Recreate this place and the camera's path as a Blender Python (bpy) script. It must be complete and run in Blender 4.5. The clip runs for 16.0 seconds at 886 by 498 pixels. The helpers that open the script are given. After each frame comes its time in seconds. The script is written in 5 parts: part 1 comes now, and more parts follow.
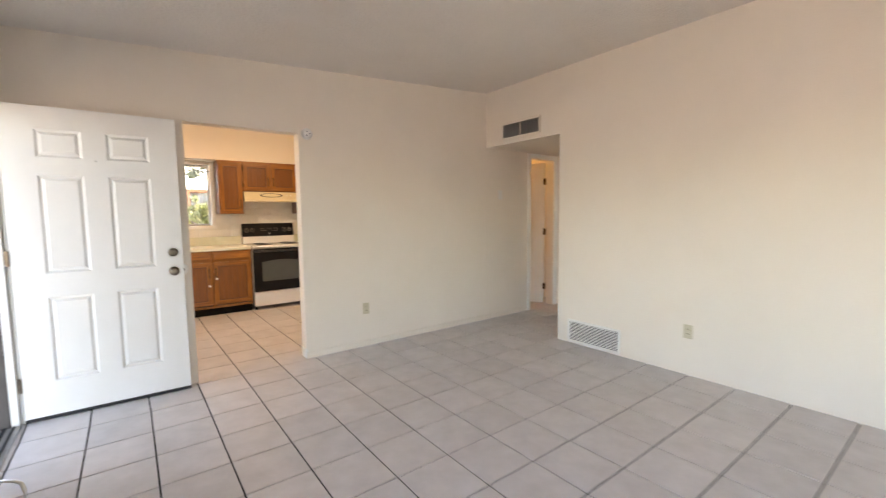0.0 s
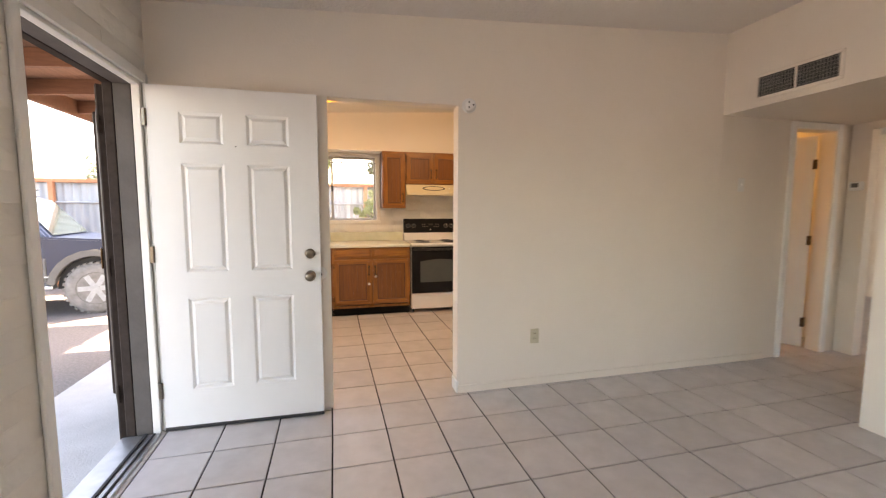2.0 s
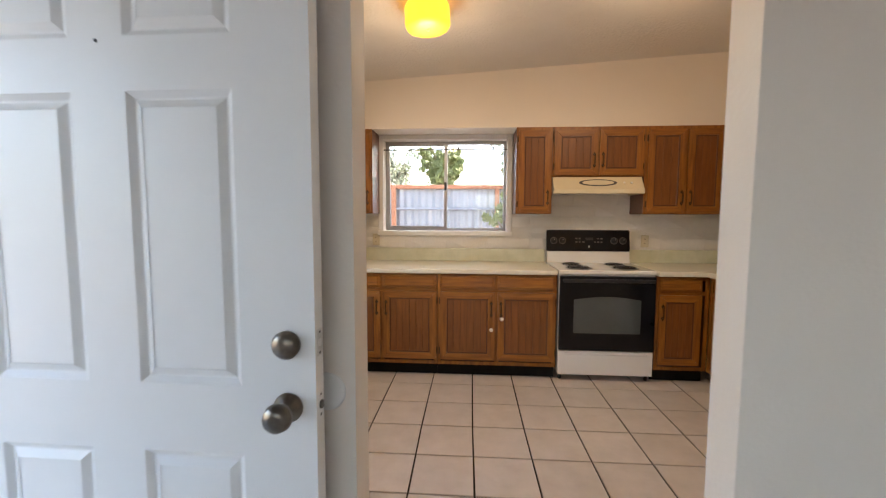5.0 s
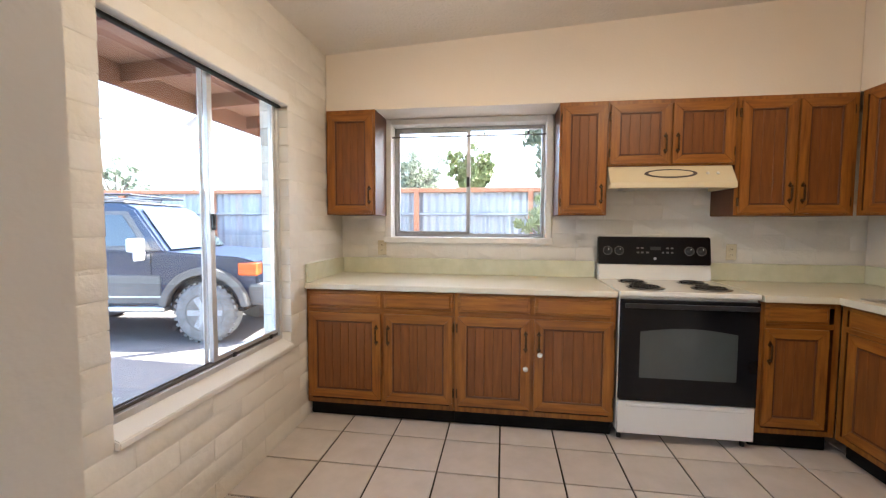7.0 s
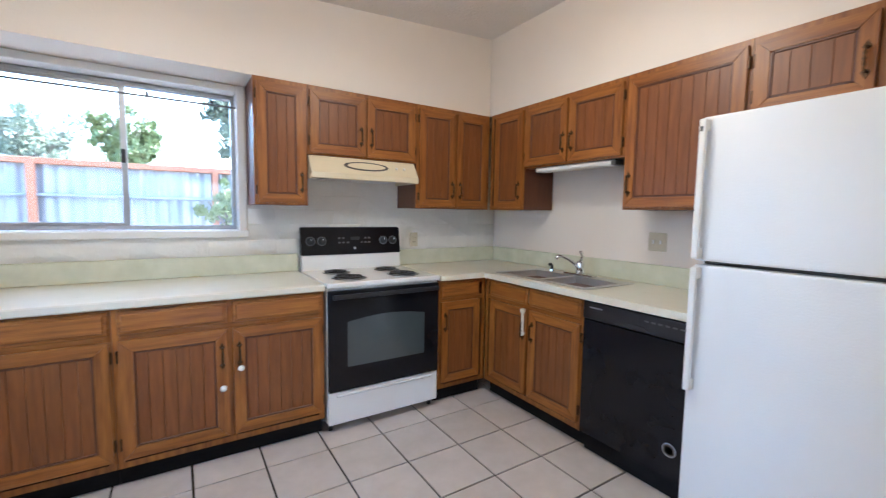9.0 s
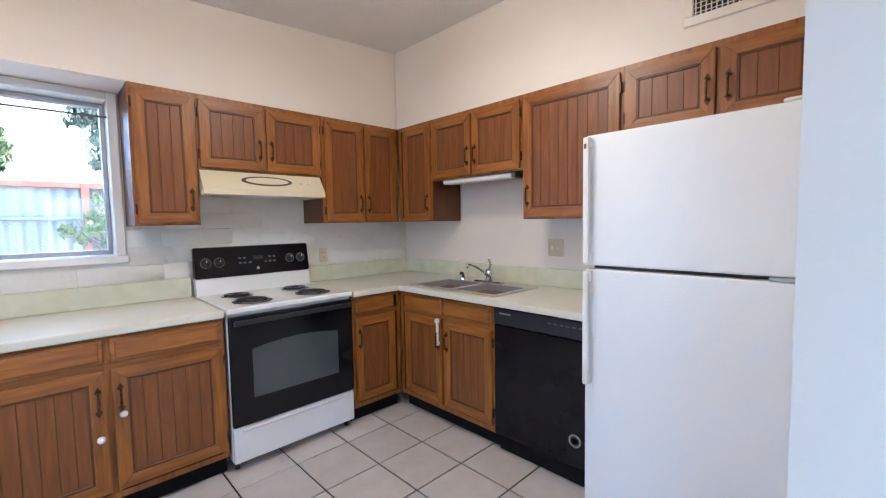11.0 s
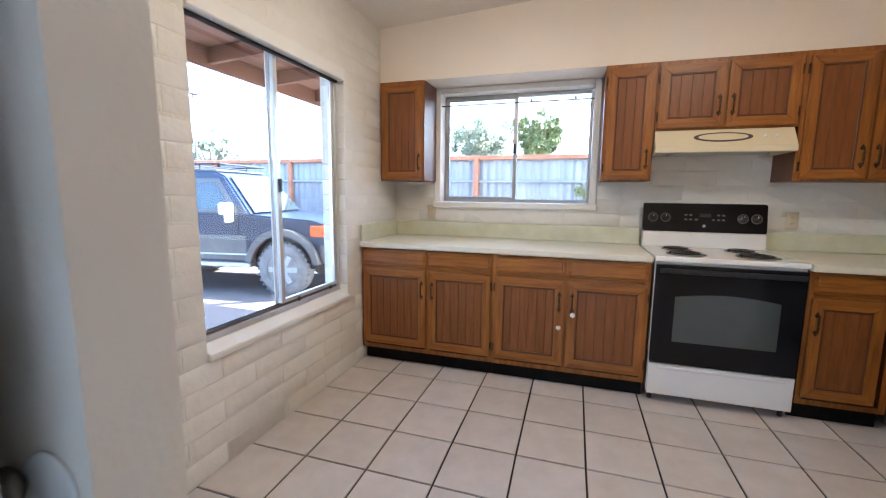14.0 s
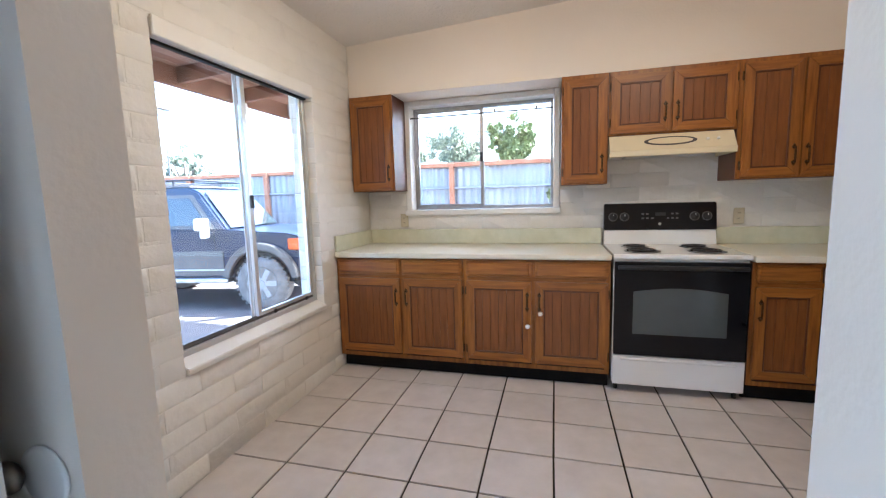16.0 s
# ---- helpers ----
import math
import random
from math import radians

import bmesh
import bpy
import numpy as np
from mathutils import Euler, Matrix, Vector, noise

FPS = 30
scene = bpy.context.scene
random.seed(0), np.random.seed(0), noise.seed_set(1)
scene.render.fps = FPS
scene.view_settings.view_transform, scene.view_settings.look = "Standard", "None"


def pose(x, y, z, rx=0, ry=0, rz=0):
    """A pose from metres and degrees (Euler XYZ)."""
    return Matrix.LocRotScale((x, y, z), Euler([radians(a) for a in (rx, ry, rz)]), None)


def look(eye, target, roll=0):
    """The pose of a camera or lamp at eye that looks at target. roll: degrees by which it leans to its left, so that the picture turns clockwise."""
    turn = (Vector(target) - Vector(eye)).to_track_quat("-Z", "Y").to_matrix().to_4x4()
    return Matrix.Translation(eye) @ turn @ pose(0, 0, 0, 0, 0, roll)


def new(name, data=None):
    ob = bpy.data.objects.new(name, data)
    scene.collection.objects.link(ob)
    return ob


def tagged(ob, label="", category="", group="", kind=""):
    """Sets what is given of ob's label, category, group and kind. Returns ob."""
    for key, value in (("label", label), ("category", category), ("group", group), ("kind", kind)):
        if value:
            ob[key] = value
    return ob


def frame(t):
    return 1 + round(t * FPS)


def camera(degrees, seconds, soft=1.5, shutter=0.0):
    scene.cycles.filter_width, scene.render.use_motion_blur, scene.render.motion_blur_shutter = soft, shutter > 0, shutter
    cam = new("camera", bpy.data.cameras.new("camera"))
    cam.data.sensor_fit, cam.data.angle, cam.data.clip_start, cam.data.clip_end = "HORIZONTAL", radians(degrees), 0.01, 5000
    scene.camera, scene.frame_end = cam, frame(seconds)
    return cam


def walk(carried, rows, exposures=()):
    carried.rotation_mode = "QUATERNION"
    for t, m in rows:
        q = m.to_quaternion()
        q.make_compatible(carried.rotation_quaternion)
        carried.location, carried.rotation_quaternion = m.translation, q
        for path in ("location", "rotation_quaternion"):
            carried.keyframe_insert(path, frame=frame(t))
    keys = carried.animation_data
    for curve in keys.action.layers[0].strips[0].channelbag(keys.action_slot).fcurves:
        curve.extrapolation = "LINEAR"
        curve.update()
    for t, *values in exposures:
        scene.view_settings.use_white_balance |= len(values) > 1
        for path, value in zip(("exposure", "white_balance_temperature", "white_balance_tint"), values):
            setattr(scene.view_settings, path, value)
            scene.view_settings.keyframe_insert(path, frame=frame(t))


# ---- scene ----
cam = camera(93.9, 16.0, soft=1.15, shutter=0.4)
PATH = [
    (0, (0.086, -0.029, 1.324), (1.29, 1.56, 1.157), -0.7),
    (0.5, (0.142, 0.229, 1.331), (1.143, 1.953, 1.18), -1.4),
    (1, (0.208, 0.433, 1.321), (1.149, 2.189, 1.134), -0.9),
    (1.5, (0.381, 0.66, 1.337), (1.117, 2.516, 1.222), 0.5),
    (2, (0.493, 0.927, 1.337), (0.997, 2.854, 1.152), 0.1),
    (2.5, (0.559, 1.269, 1.348), (0.956, 3.222, 1.177), -1.3),
    (3, (0.688, 1.6, 1.337), (0.851, 3.588, 1.195), -0.2),
    (3.4, (0.737, 1.828, 1.34), (0.692, 3.821, 1.183), 0.3),
    (3.5, (0.725, 1.889, 1.345), (0.663, 3.882, 1.2), 0.0),
    (4, (0.711, 2.219, 1.363), (0.711, 4.213, 1.221), -0.8),
    (4.2, (0.732, 2.339, 1.369), (0.684, 4.331, 1.195), -0.3),
    (6.3, (0.737, 3.44, 1.29), (0.488, 5.424, 1.227), 0.4),
    (6.5, (0.773, 3.514, 1.311), (0.452, 5.487, 1.261), 0.7),
    (7, (0.754, 3.611, 1.301), (0.466, 5.587, 1.183), 0.3),
    (7.5, (0.732, 3.708, 1.269), (0.768, 5.704, 1.136), 0.2),
    (8, (0.755, 3.78, 1.317), (1.201, 5.722, 1.147), 1.0),
    (8.5, (0.757, 3.796, 1.328), (1.548, 5.624, 1.149), 1.2),
    (9, (0.73, 3.818, 1.328), (1.804, 5.497, 1.159), 0.9),
    (9.5, (0.737, 3.81, 1.324), (2.0, 5.351, 1.153), 0.5),
    (9.7, (0.74, 3.816, 1.333), (2.057, 5.311, 1.158), 0.3),
    (11.8, (0.783, 3.762, 1.359), (2.177, 5.193, 1.261), -1.4),
    (12, (0.84, 3.742, 1.354), (2.148, 5.252, 1.255), -1.5),
    (12.5, (0.919, 3.718, 1.367), (1.725, 5.542, 1.207), 0.6),
    (13, (0.953, 3.679, 1.287), (0.915, 5.673, 1.134), 2.4),
    (13.5, (0.958, 3.593, 1.301), (0.49, 5.529, 1.126), -0.1),
    (14, (0.967, 3.452, 1.276), (0.368, 5.341, 1.007), 0.6),
    (14.5, (1.012, 3.382, 1.291), (0.370, 5.261, 1.045), 0.2),
    (15, (1.077, 3.363, 1.271), (0.509, 5.263, 1.013), -0.6),
    (15.5, (1.092, 3.349, 1.276), (0.525, 5.251, 1.025), -1.3),
    (16, (1.078, 3.368, 1.295), (0.556, 5.284, 1.054), -1.6),
]
walk(cam, [(t, look(eye, target, roll)) for t, eye, target, roll in PATH], [(0, 4.3, 8500, 16), (1.5, 4.15, 8900, 20), (2.5, 3.95, 9000, 20), (3.5, 3.66, 8800, 17), (4.0, 3.65, 8200, 16), (6.5, 4.03, 6100, 9), (7.5, 4.1, 6000, 8), (8.5, 4.25, 5050, 6), (9.7, 4.33, 4880, 6), (12.0, 4.3, 5050, 10), (13.0, 4.2, 5300, 10), (14.0, 4.03, 5350, 8), (16, 4.06, 5350, 8)])

# ---- world and sun ----
SUN_EL, SUN_AZ = 52.0, 38.0   # degrees; azimuth from +x, turning to +y
sun_dir = Vector((math.cos(radians(SUN_EL)) * math.cos(radians(SUN_AZ)), math.cos(radians(SUN_EL)) * math.sin(radians(SUN_AZ)), math.sin(radians(SUN_EL))))
world = bpy.data.worlds.new("world")
scene.world = world
world.use_nodes = True
wn = world.node_tree
sky = wn.nodes.new("ShaderNodeTexSky")
sky.sky_type, sky.sun_disc = "NISHITA", False
sky.sun_elevation, sky.sun_rotation = radians(SUN_EL), radians(90 - SUN_AZ)
sky.dust_density = 2.5
wn.links.new(sky.outputs[0], wn.nodes["Background"].inputs[0])
wn.nodes["Background"].inputs[1].default_value = 0.125
sun = new("sun", bpy.data.lights.new("sun", "SUN"))
sun.data.energy, sun.data.angle, sun.data.color = 3.4, radians(0.5), (1, 0.95, 0.87)
sun.matrix_basis = look((0, 0, 30), Vector((0, 0, 30)) - sun_dir)

# ---- materials ----
def mat(name, color, rough=0.5, metal=0.0, color2=None, scale=6.0, amount=1.0, bump=0.0, bump_scale=60.0, stretch=(1, 1, 1), detail=6.0, coat=0.0, spec=0.5, rand=0.0, rough_var=0.0):
    """Principled surface: two colours mixed by stretched noise, a finer grain, relief, and a difference from object to object."""
    m = bpy.data.materials.new(name)
    m.use_nodes = True
    t = m.node_tree
    b = t.nodes["Principled BSDF"]
    b.inputs["Roughness"].default_value, b.inputs["Metallic"].default_value = rough, metal
    b.inputs["Coat Weight"].default_value, b.inputs["Specular IOR Level"].default_value = coat, spec
    b.inputs["Base Color"].default_value = (*color, 1)
    co = t.nodes.new("ShaderNodeTexCoord")
    mp = t.nodes.new("ShaderNodeMapping")
    mp.inputs["Scale"].default_value = stretch
    vec = co.outputs["Object"]
    if rand:
        info = t.nodes.new("ShaderNodeObjectInfo")
        mul = t.nodes.new("ShaderNodeMath")
        mul.operation = "MULTIPLY"
        mul.inputs[1].default_value = 37.0
        t.links.new(info.outputs["Random"], mul.inputs[0])
        add = t.nodes.new("ShaderNodeVectorMath")
        add.operation = "ADD"
        t.links.new(vec, add.inputs[0])
        t.links.new(mul.outputs[0], add.inputs[1])
        vec = add.outputs[0]
    t.links.new(vec, mp.inputs[0])
    n = t.nodes.new("ShaderNodeTexNoise")
    n.inputs["Scale"].default_value, n.inputs["Detail"].default_value = scale, detail
    n.inputs["Roughness"].default_value = 0.6
    t.links.new(mp.outputs[0], n.inputs["Vector"])
    if color2 is not None:
        ramp = t.nodes.new("ShaderNodeValToRGB")
        ramp.color_ramp.elements[0].position, ramp.color_ramp.elements[1].position = 0.5 - 0.2 / amount, 0.5 + 0.2 / amount
        ramp.color_ramp.elements[0].color, ramp.color_ramp.elements[1].color = (*color, 1), (*color2, 1)
        t.links.new(n.outputs["Fac"], ramp.inputs[0])
        out = ramp.outputs[0]
        if rand:
            hsv = t.nodes.new("ShaderNodeHueSaturation")
            mr = t.nodes.new("ShaderNodeMapRange")
            mr.inputs["To Min"].default_value, mr.inputs["To Max"].default_value = 1 - rand, 1 + rand
            t.links.new(info.outputs["Random"], mr.inputs[0])
            t.links.new(mr.outputs[0], hsv.inputs["Value"])
            t.links.new(out, hsv.inputs["Color"])
            out = hsv.outputs[0]
        t.links.new(out, b.inputs["Base Color"])
    if rough_var:
        r = t.nodes.new("ShaderNodeMapRange")
        r.inputs["To Min"].default_value, r.inputs["To Max"].default_value = rough - rough_var, rough + rough_var
        t.links.new(n.outputs["Fac"], r.inputs[0])
        t.links.new(r.outputs[0], b.inputs["Roughness"])
    if bump:
        g = t.nodes.new("ShaderNodeTexNoise")
        g.inputs["Scale"].default_value, g.inputs["Detail"].default_value = bump_scale, 5
        t.links.new(mp.outputs[0], g.inputs["Vector"])
        bp = t.nodes.new("ShaderNodeBump")
        bp.inputs["Strength"].default_value, bp.inputs["Distance"].default_value = bump, 0.01
        t.links.new(g.outputs["Fac"], bp.inputs["Height"])
        t.links.new(bp.outputs[0], b.inputs["Normal"])
    return m


def glow(name, color, strength):
    m = mat(name, color)
    b = m.node_tree.nodes["Principled BSDF"]
    b.inputs["Emission Color"].default_value, b.inputs["Emission Strength"].default_value = (*color, 1), strength
    return m


WALL = mat("painted_wall", (0.79, 0.715, 0.622), 0.5, color2=(0.83, 0.755, 0.66), scale=1.2, bump=0.12, bump_scale=70, detail=3, rough_var=0.05)
CEIL = mat("textured_ceiling", (0.74, 0.69, 0.63), 0.9, color2=(0.78, 0.73, 0.67), scale=2, bump=0.7, bump_scale=45)
BLOCK = mat("painted_block", (0.74, 0.71, 0.65), 0.5, color2=(0.79, 0.76, 0.70), scale=5, bump=0.5, bump_scale=18, rand=0.01)
MORTAR = mat("painted_mortar", (0.73, 0.70, 0.64), 0.6, color2=(0.78, 0.75, 0.69), scale=9, bump=0.4, bump_scale=50)
WHITE = mat("white_trim_paint", (0.78, 0.76, 0.71), 0.4, color2=(0.83, 0.81, 0.77), scale=4, bump=0.05, bump_scale=120)
DOORW = mat("white_door_paint", (0.80, 0.80, 0.78), 0.35, color2=(0.84, 0.84, 0.82), scale=3, bump=0.04, bump_scale=150)
TILE = mat("beige_floor_tile", (0.53, 0.485, 0.457), 0.42, color2=(0.65, 0.60, 0.573), scale=7, amount=0.8, spec=0.35, rand=0.05, bump=0.05, bump_scale=25, detail=8, rough_var=0.015)
GROUT = mat("dark_grout", (0.022, 0.020, 0.018), 0.95, color2=(0.05, 0.045, 0.04), scale=12, spec=0.05, bump=0.3, bump_scale=150)
OAK = mat("stained_oak", (0.160, 0.050, 0.008), 0.36, color2=(0.390, 0.150, 0.022), scale=5, stretch=(9, 9, 0.7), amount=0.9, bump=0.12, bump_scale=20, rand=0.06, coat=0.0)
OAKH = mat("stained_oak_level_grain", (0.160, 0.050, 0.008), 0.36, color2=(0.390, 0.150, 0.022), scale=5, stretch=(0.7, 9, 9), amount=0.9, bump=0.12, bump_scale=20, rand=0.06, coat=0.0)
PANEL = mat("brown_plank_panel", (0.150, 0.047, 0.010), 0.4, color2=(0.235, 0.082, 0.016), scale=6, stretch=(8, 8, 0.8), bump=0.06, bump_scale=25, rand=0.05)
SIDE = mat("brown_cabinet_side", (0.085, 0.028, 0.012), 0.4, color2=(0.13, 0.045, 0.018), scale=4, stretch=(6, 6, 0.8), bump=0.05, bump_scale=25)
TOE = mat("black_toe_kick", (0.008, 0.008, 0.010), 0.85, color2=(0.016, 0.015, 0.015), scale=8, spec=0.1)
LAMINATE = mat("cream_laminate", (0.68, 0.64, 0.52), 0.3, color2=(0.74, 0.71, 0.60), scale=14, amount=0.8, rough_var=0.06)
SPLASH = mat("greenish_laminate_upstand", (0.56, 0.56, 0.40), 0.35, color2=(0.68, 0.67, 0.52), scale=9, amount=0.9)
ENAMEL = mat("white_enamel", (0.80, 0.79, 0.75), 0.2, color2=(0.83, 0.82, 0.79), scale=3, coat=0.4)
FRIDGE = mat("white_pebbled_enamel", (0.80, 0.81, 0.81), 0.3, color2=(0.84, 0.845, 0.84), scale=2, bump=0.12, bump_scale=130, rough_var=0.05)
BLACK = mat("black_glass_enamel", (0.006, 0.006, 0.008), 0.12, color2=(0.010, 0.010, 0.012), scale=3, spec=0.25)
BLACKP = mat("black_plastic", (0.012, 0.012, 0.014), 0.35, color2=(0.02, 0.02, 0.022), scale=9)
# Green-grey base colour paints in the greenish reflection on the dark oven glass.
OVENWIN = mat("oven_glass_reflection_tint", (0.05, 0.06, 0.058), 0.08, color2=(0.07, 0.08, 0.078), scale=2, spec=0.8)
STEEL = mat("brushed_steel", (0.66, 0.65, 0.63), 0.38, 1.0, color2=(0.76, 0.75, 0.73), scale=20, stretch=(1, 12, 1), rough_var=0.08)
CHROME = mat("chrome", (0.75, 0.75, 0.76), 0.1, 1.0, color2=(0.82, 0.82, 0.83), scale=10)
NICKEL = mat("worn_nickel", (0.13, 0.11, 0.09), 0.28, 1.0, color2=(0.25, 0.215, 0.17), scale=30)
BRONZE = mat("antique_bronze", (0.045, 0.026, 0.014), 0.4, 0.9, color2=(0.12, 0.07, 0.035), scale=60)
ALU = mat("aluminium_frame", (0.36, 0.36, 0.36), 0.4, 0.85, color2=(0.45, 0.45, 0.45), scale=12)
ALMOND = mat("almond_plastic", (0.55, 0.48, 0.33), 0.4, color2=(0.60, 0.53, 0.38), scale=8)
HOODM = mat("almond_enamel", (0.72, 0.63, 0.43), 0.3, color2=(0.76, 0.67, 0.47), scale=4, coat=0.3)
GREYJ = mat("grey_brown_jamb", (0.085, 0.075, 0.069), 0.6, color2=(0.12, 0.105, 0.097), scale=5, spec=0.3, bump=0.1, bump_scale=60)
DARKM = mat("dark_brown_metal", (0.026, 0.018, 0.015), 0.75, color2=(0.045, 0.032, 0.027), scale=14, spec=0.2, bump=0.1)
BEAM = mat("stained_patio_beam", (0.16, 0.065, 0.032), 0.6, color2=(0.23, 0.10, 0.055), scale=6, stretch=(1, 8, 8), bump=0.2, bump_scale=30)
DECK = mat("patio_roof_boards", (0.20, 0.095, 0.055), 0.7, color2=(0.28, 0.14, 0.085), scale=5, stretch=(8, 1, 1), bump=0.2)
CONC = mat("concrete_walk", (0.42, 0.41, 0.39), 0.85, color2=(0.52, 0.51, 0.49), scale=3, bump=0.3, bump_scale=80)
GRAVEL = mat("gravel_asphalt", (0.075, 0.066, 0.062), 0.95, color2=(0.19, 0.172, 0.16), scale=40, amount=0.7, bump=0.9, bump_scale=60)
SHEET = mat("corrugated_steel", (0.26, 0.275, 0.29), 0.5, 0.3, color2=(0.36, 0.37, 0.38), scale=2, stretch=(2, 1, 0.4))
REDW = mat("red_fence_wood", (0.36, 0.13, 0.06), 0.75, color2=(0.46, 0.21, 0.11), scale=7, bump=0.2)
LEAF = mat("foliage", (0.12, 0.145, 0.04), 0.6, color2=(0.20, 0.225, 0.075), scale=3)
LEAF2 = mat("grey_green_foliage", (0.12, 0.14, 0.085), 0.6, color2=(0.19, 0.21, 0.135), scale=3)
BARK = mat("bark", (0.12, 0.09, 0.065), 0.9, color2=(0.2, 0.16, 0.12), scale=12, stretch=(4, 4, 1), bump=0.5)
PAINT = mat("dark_blue_car_paint", (0.010, 0.018, 0.045), 0.3, 0.0, color2=(0.014, 0.024, 0.055), scale=2, coat=0.35, spec=0.35)
GREYP = mat("grey_car_trim", (0.10, 0.092, 0.085), 0.55, color2=(0.135, 0.125, 0.115), scale=6)
SILVER = mat("silver_trim", (0.34, 0.35, 0.36), 0.3, 0.7, color2=(0.56, 0.57, 0.58), scale=5)
RUBBER = mat("dusty_tyre", (0.14, 0.13, 0.12), 0.9, color2=(0.25, 0.235, 0.22), scale=8, bump=0.5, bump_scale=30)
CARGLASS = mat("car_glass", (0.02, 0.03, 0.035), 0.05, color2=(0.03, 0.04, 0.045), scale=1, spec=0.9)
AMBER = mat("amber_lamp", (0.70, 0.09, 0.012), 0.25, color2=(0.75, 0.13, 0.02), scale=10)
REDL = mat("red_lamp", (0.55, 0.02, 0.02), 0.2, color2=(0.6, 0.03, 0.03), scale=10)
STICKER = mat("white_sticker", (0.85, 0.83, 0.82), 0.4, color2=(0.88, 0.86, 0.85), scale=10)
SAFE = mat("white_plastic", (0.80, 0.79, 0.75), 0.4, color2=(0.83, 0.82, 0.79), scale=5)
ALLOY = mat("dull_alloy", (0.30, 0.30, 0.30), 0.45, 0.4, color2=(0.40, 0.40, 0.40), scale=14)
ALU2 = mat("bright_aluminium", (0.62, 0.62, 0.62), 0.4, 0.6, color2=(0.70, 0.70, 0.70), scale=12)
# Near-black for rubber and small parts; also painted shade in holes and gaps.
DARK = mat("dark_rubber_and_recess_shade", (0.02, 0.02, 0.02), 0.8, color2=(0.03, 0.03, 0.03), scale=5)
ROOFM = mat("pale_roof", (0.55, 0.52, 0.48), 0.8, color2=(0.62, 0.59, 0.55), scale=3)
LAMPGLASS = glow("lit_yellow_glass", (1.0, 0.45, 0.035), 0.16)


def glass_mat(name, tint):
    m = mat(name, tint, 0.0)
    b = m.node_tree.nodes["Principled BSDF"]
    b.inputs["Transmission Weight"].default_value, b.inputs["IOR"].default_value = 1.0, 1.45
    return m


GLASS = glass_mat("window_glass", (0.97, 0.98, 0.98))

# ---- building helpers ----
def boxes(*bs, bevel=0.0, seg=1):
    """One bmesh of upright boxes (x0, y0, z0, x1, y1, z1), edges bevelled."""
    bm = bmesh.new()
    for x0, y0, z0, x1, y1, z1 in bs:
        m = Matrix.LocRotScale(((x0 + x1) / 2, (y0 + y1) / 2, (z0 + z1) / 2), None, (abs(x1 - x0), abs(y1 - y0), abs(z1 - z0)))
        bmesh.ops.create_cube(bm, size=1, matrix=m)
    if bevel:
        bmesh.ops.bevel(bm, geom=bm.edges[:], offset=bevel, segments=seg, affect="EDGES", profile=0.6, clamp_overlap=True)
    return bm


def tube(bm, a, b, r, r2=None, seg=16):
    """Adds a closed rod from a to b."""
    a, b = Vector(a), Vector(b)
    m = Matrix.Translation((a + b) / 2) @ (b - a).to_track_quat("Z", "Y").to_matrix().to_4x4()
    bmesh.ops.create_cone(bm, cap_ends=True, segments=seg, radius1=r, radius2=r if r2 is None else r2, depth=(b - a).length, matrix=m)
    return bm


def rods(*rs, seg=16):
    bm = bmesh.new()
    for r in rs:
        tube(bm, *r, seg=seg)
    return bm


def lathe(profile, axis="Z", seg=24, at=(0, 0, 0)):
    """Turned solid: profile of (radius, height) about an axis."""
    bm = bmesh.new()
    rings = []
    for r, h in profile:
        ring = []
        for k in range(seg):
            a = 2 * math.pi * k / seg
            p = (r * math.cos(a), r * math.sin(a), h)
            if axis == "Y":
                p = (p[0], p[2], p[1])
            elif axis == "X":
                p = (p[2], p[0], p[1])
            ring.append(bm.verts.new(Vector(p) + Vector(at)))
        rings.append(ring)
    for u, v in zip(rings, rings[1:]):
        for k in range(seg):
            bm.faces.new((u[k], u[(k + 1) % seg], v[(k + 1) % seg], v[k]))
    bm.faces.new(rings[0])
    bm.faces.new(rings[-1])
    bmesh.ops.recalc_face_normals(bm, faces=bm.faces[:])
    return bm


def prism(outline, x0, x1, axis="X", bevel=0.0):
    """A solid drawn out along an axis from an outline of (u, v)."""
    bm = bmesh.new()
    def at(u, v, w):
        return {"X": (w, u, v), "Y": (u, w, v), "Z": (u, v, w)}[axis]
    ends = [[bm.verts.new(at(u, v, w)) for u, v in outline] for w in (x0, x1)]
    n = len(outline)
    for k in range(n):
        bm.faces.new((ends[0][k], ends[0][(k + 1) % n], ends[1][(k + 1) % n], ends[1][k]))
    bm.faces.new(ends[0])
    bm.faces.new(ends[1])
    bmesh.ops.recalc_face_normals(bm, faces=bm.faces[:])
    if bevel:
        bmesh.ops.bevel(bm, geom=bm.edges[:], offset=bevel, segments=2, affect="EDGES", clamp_overlap=True)
    return bm


def mesh_of(bm, name, material, smooth=False):
    me = bpy.data.meshes.new(name)
    bm.to_mesh(me)
    bm.free()
    me.materials.append(material)
    if smooth:
        for p in me.polygons:
            p.use_smooth = True
    return me


def part(name, bm, material, parent, label="", smooth=False):
    ob = new(name, mesh_of(bm, name, material, smooth))
    ob.parent = parent
    return tagged(ob, label)


def thing(name, m, label, category, group=""):
    ob = new(name)
    ob.empty_display_size = 0.1
    ob.matrix_basis = m
    return tagged(ob, label, category, group)


def solid(name, bm, material, label="", category="", kind="", m=None, smooth=False):
    """A thing or a piece of the setting that is one mesh."""
    ob = new(name, mesh_of(bm, name, material, smooth))
    if m is not None:
        ob.matrix_basis = m
    return tagged(ob, label, category, kind=kind)


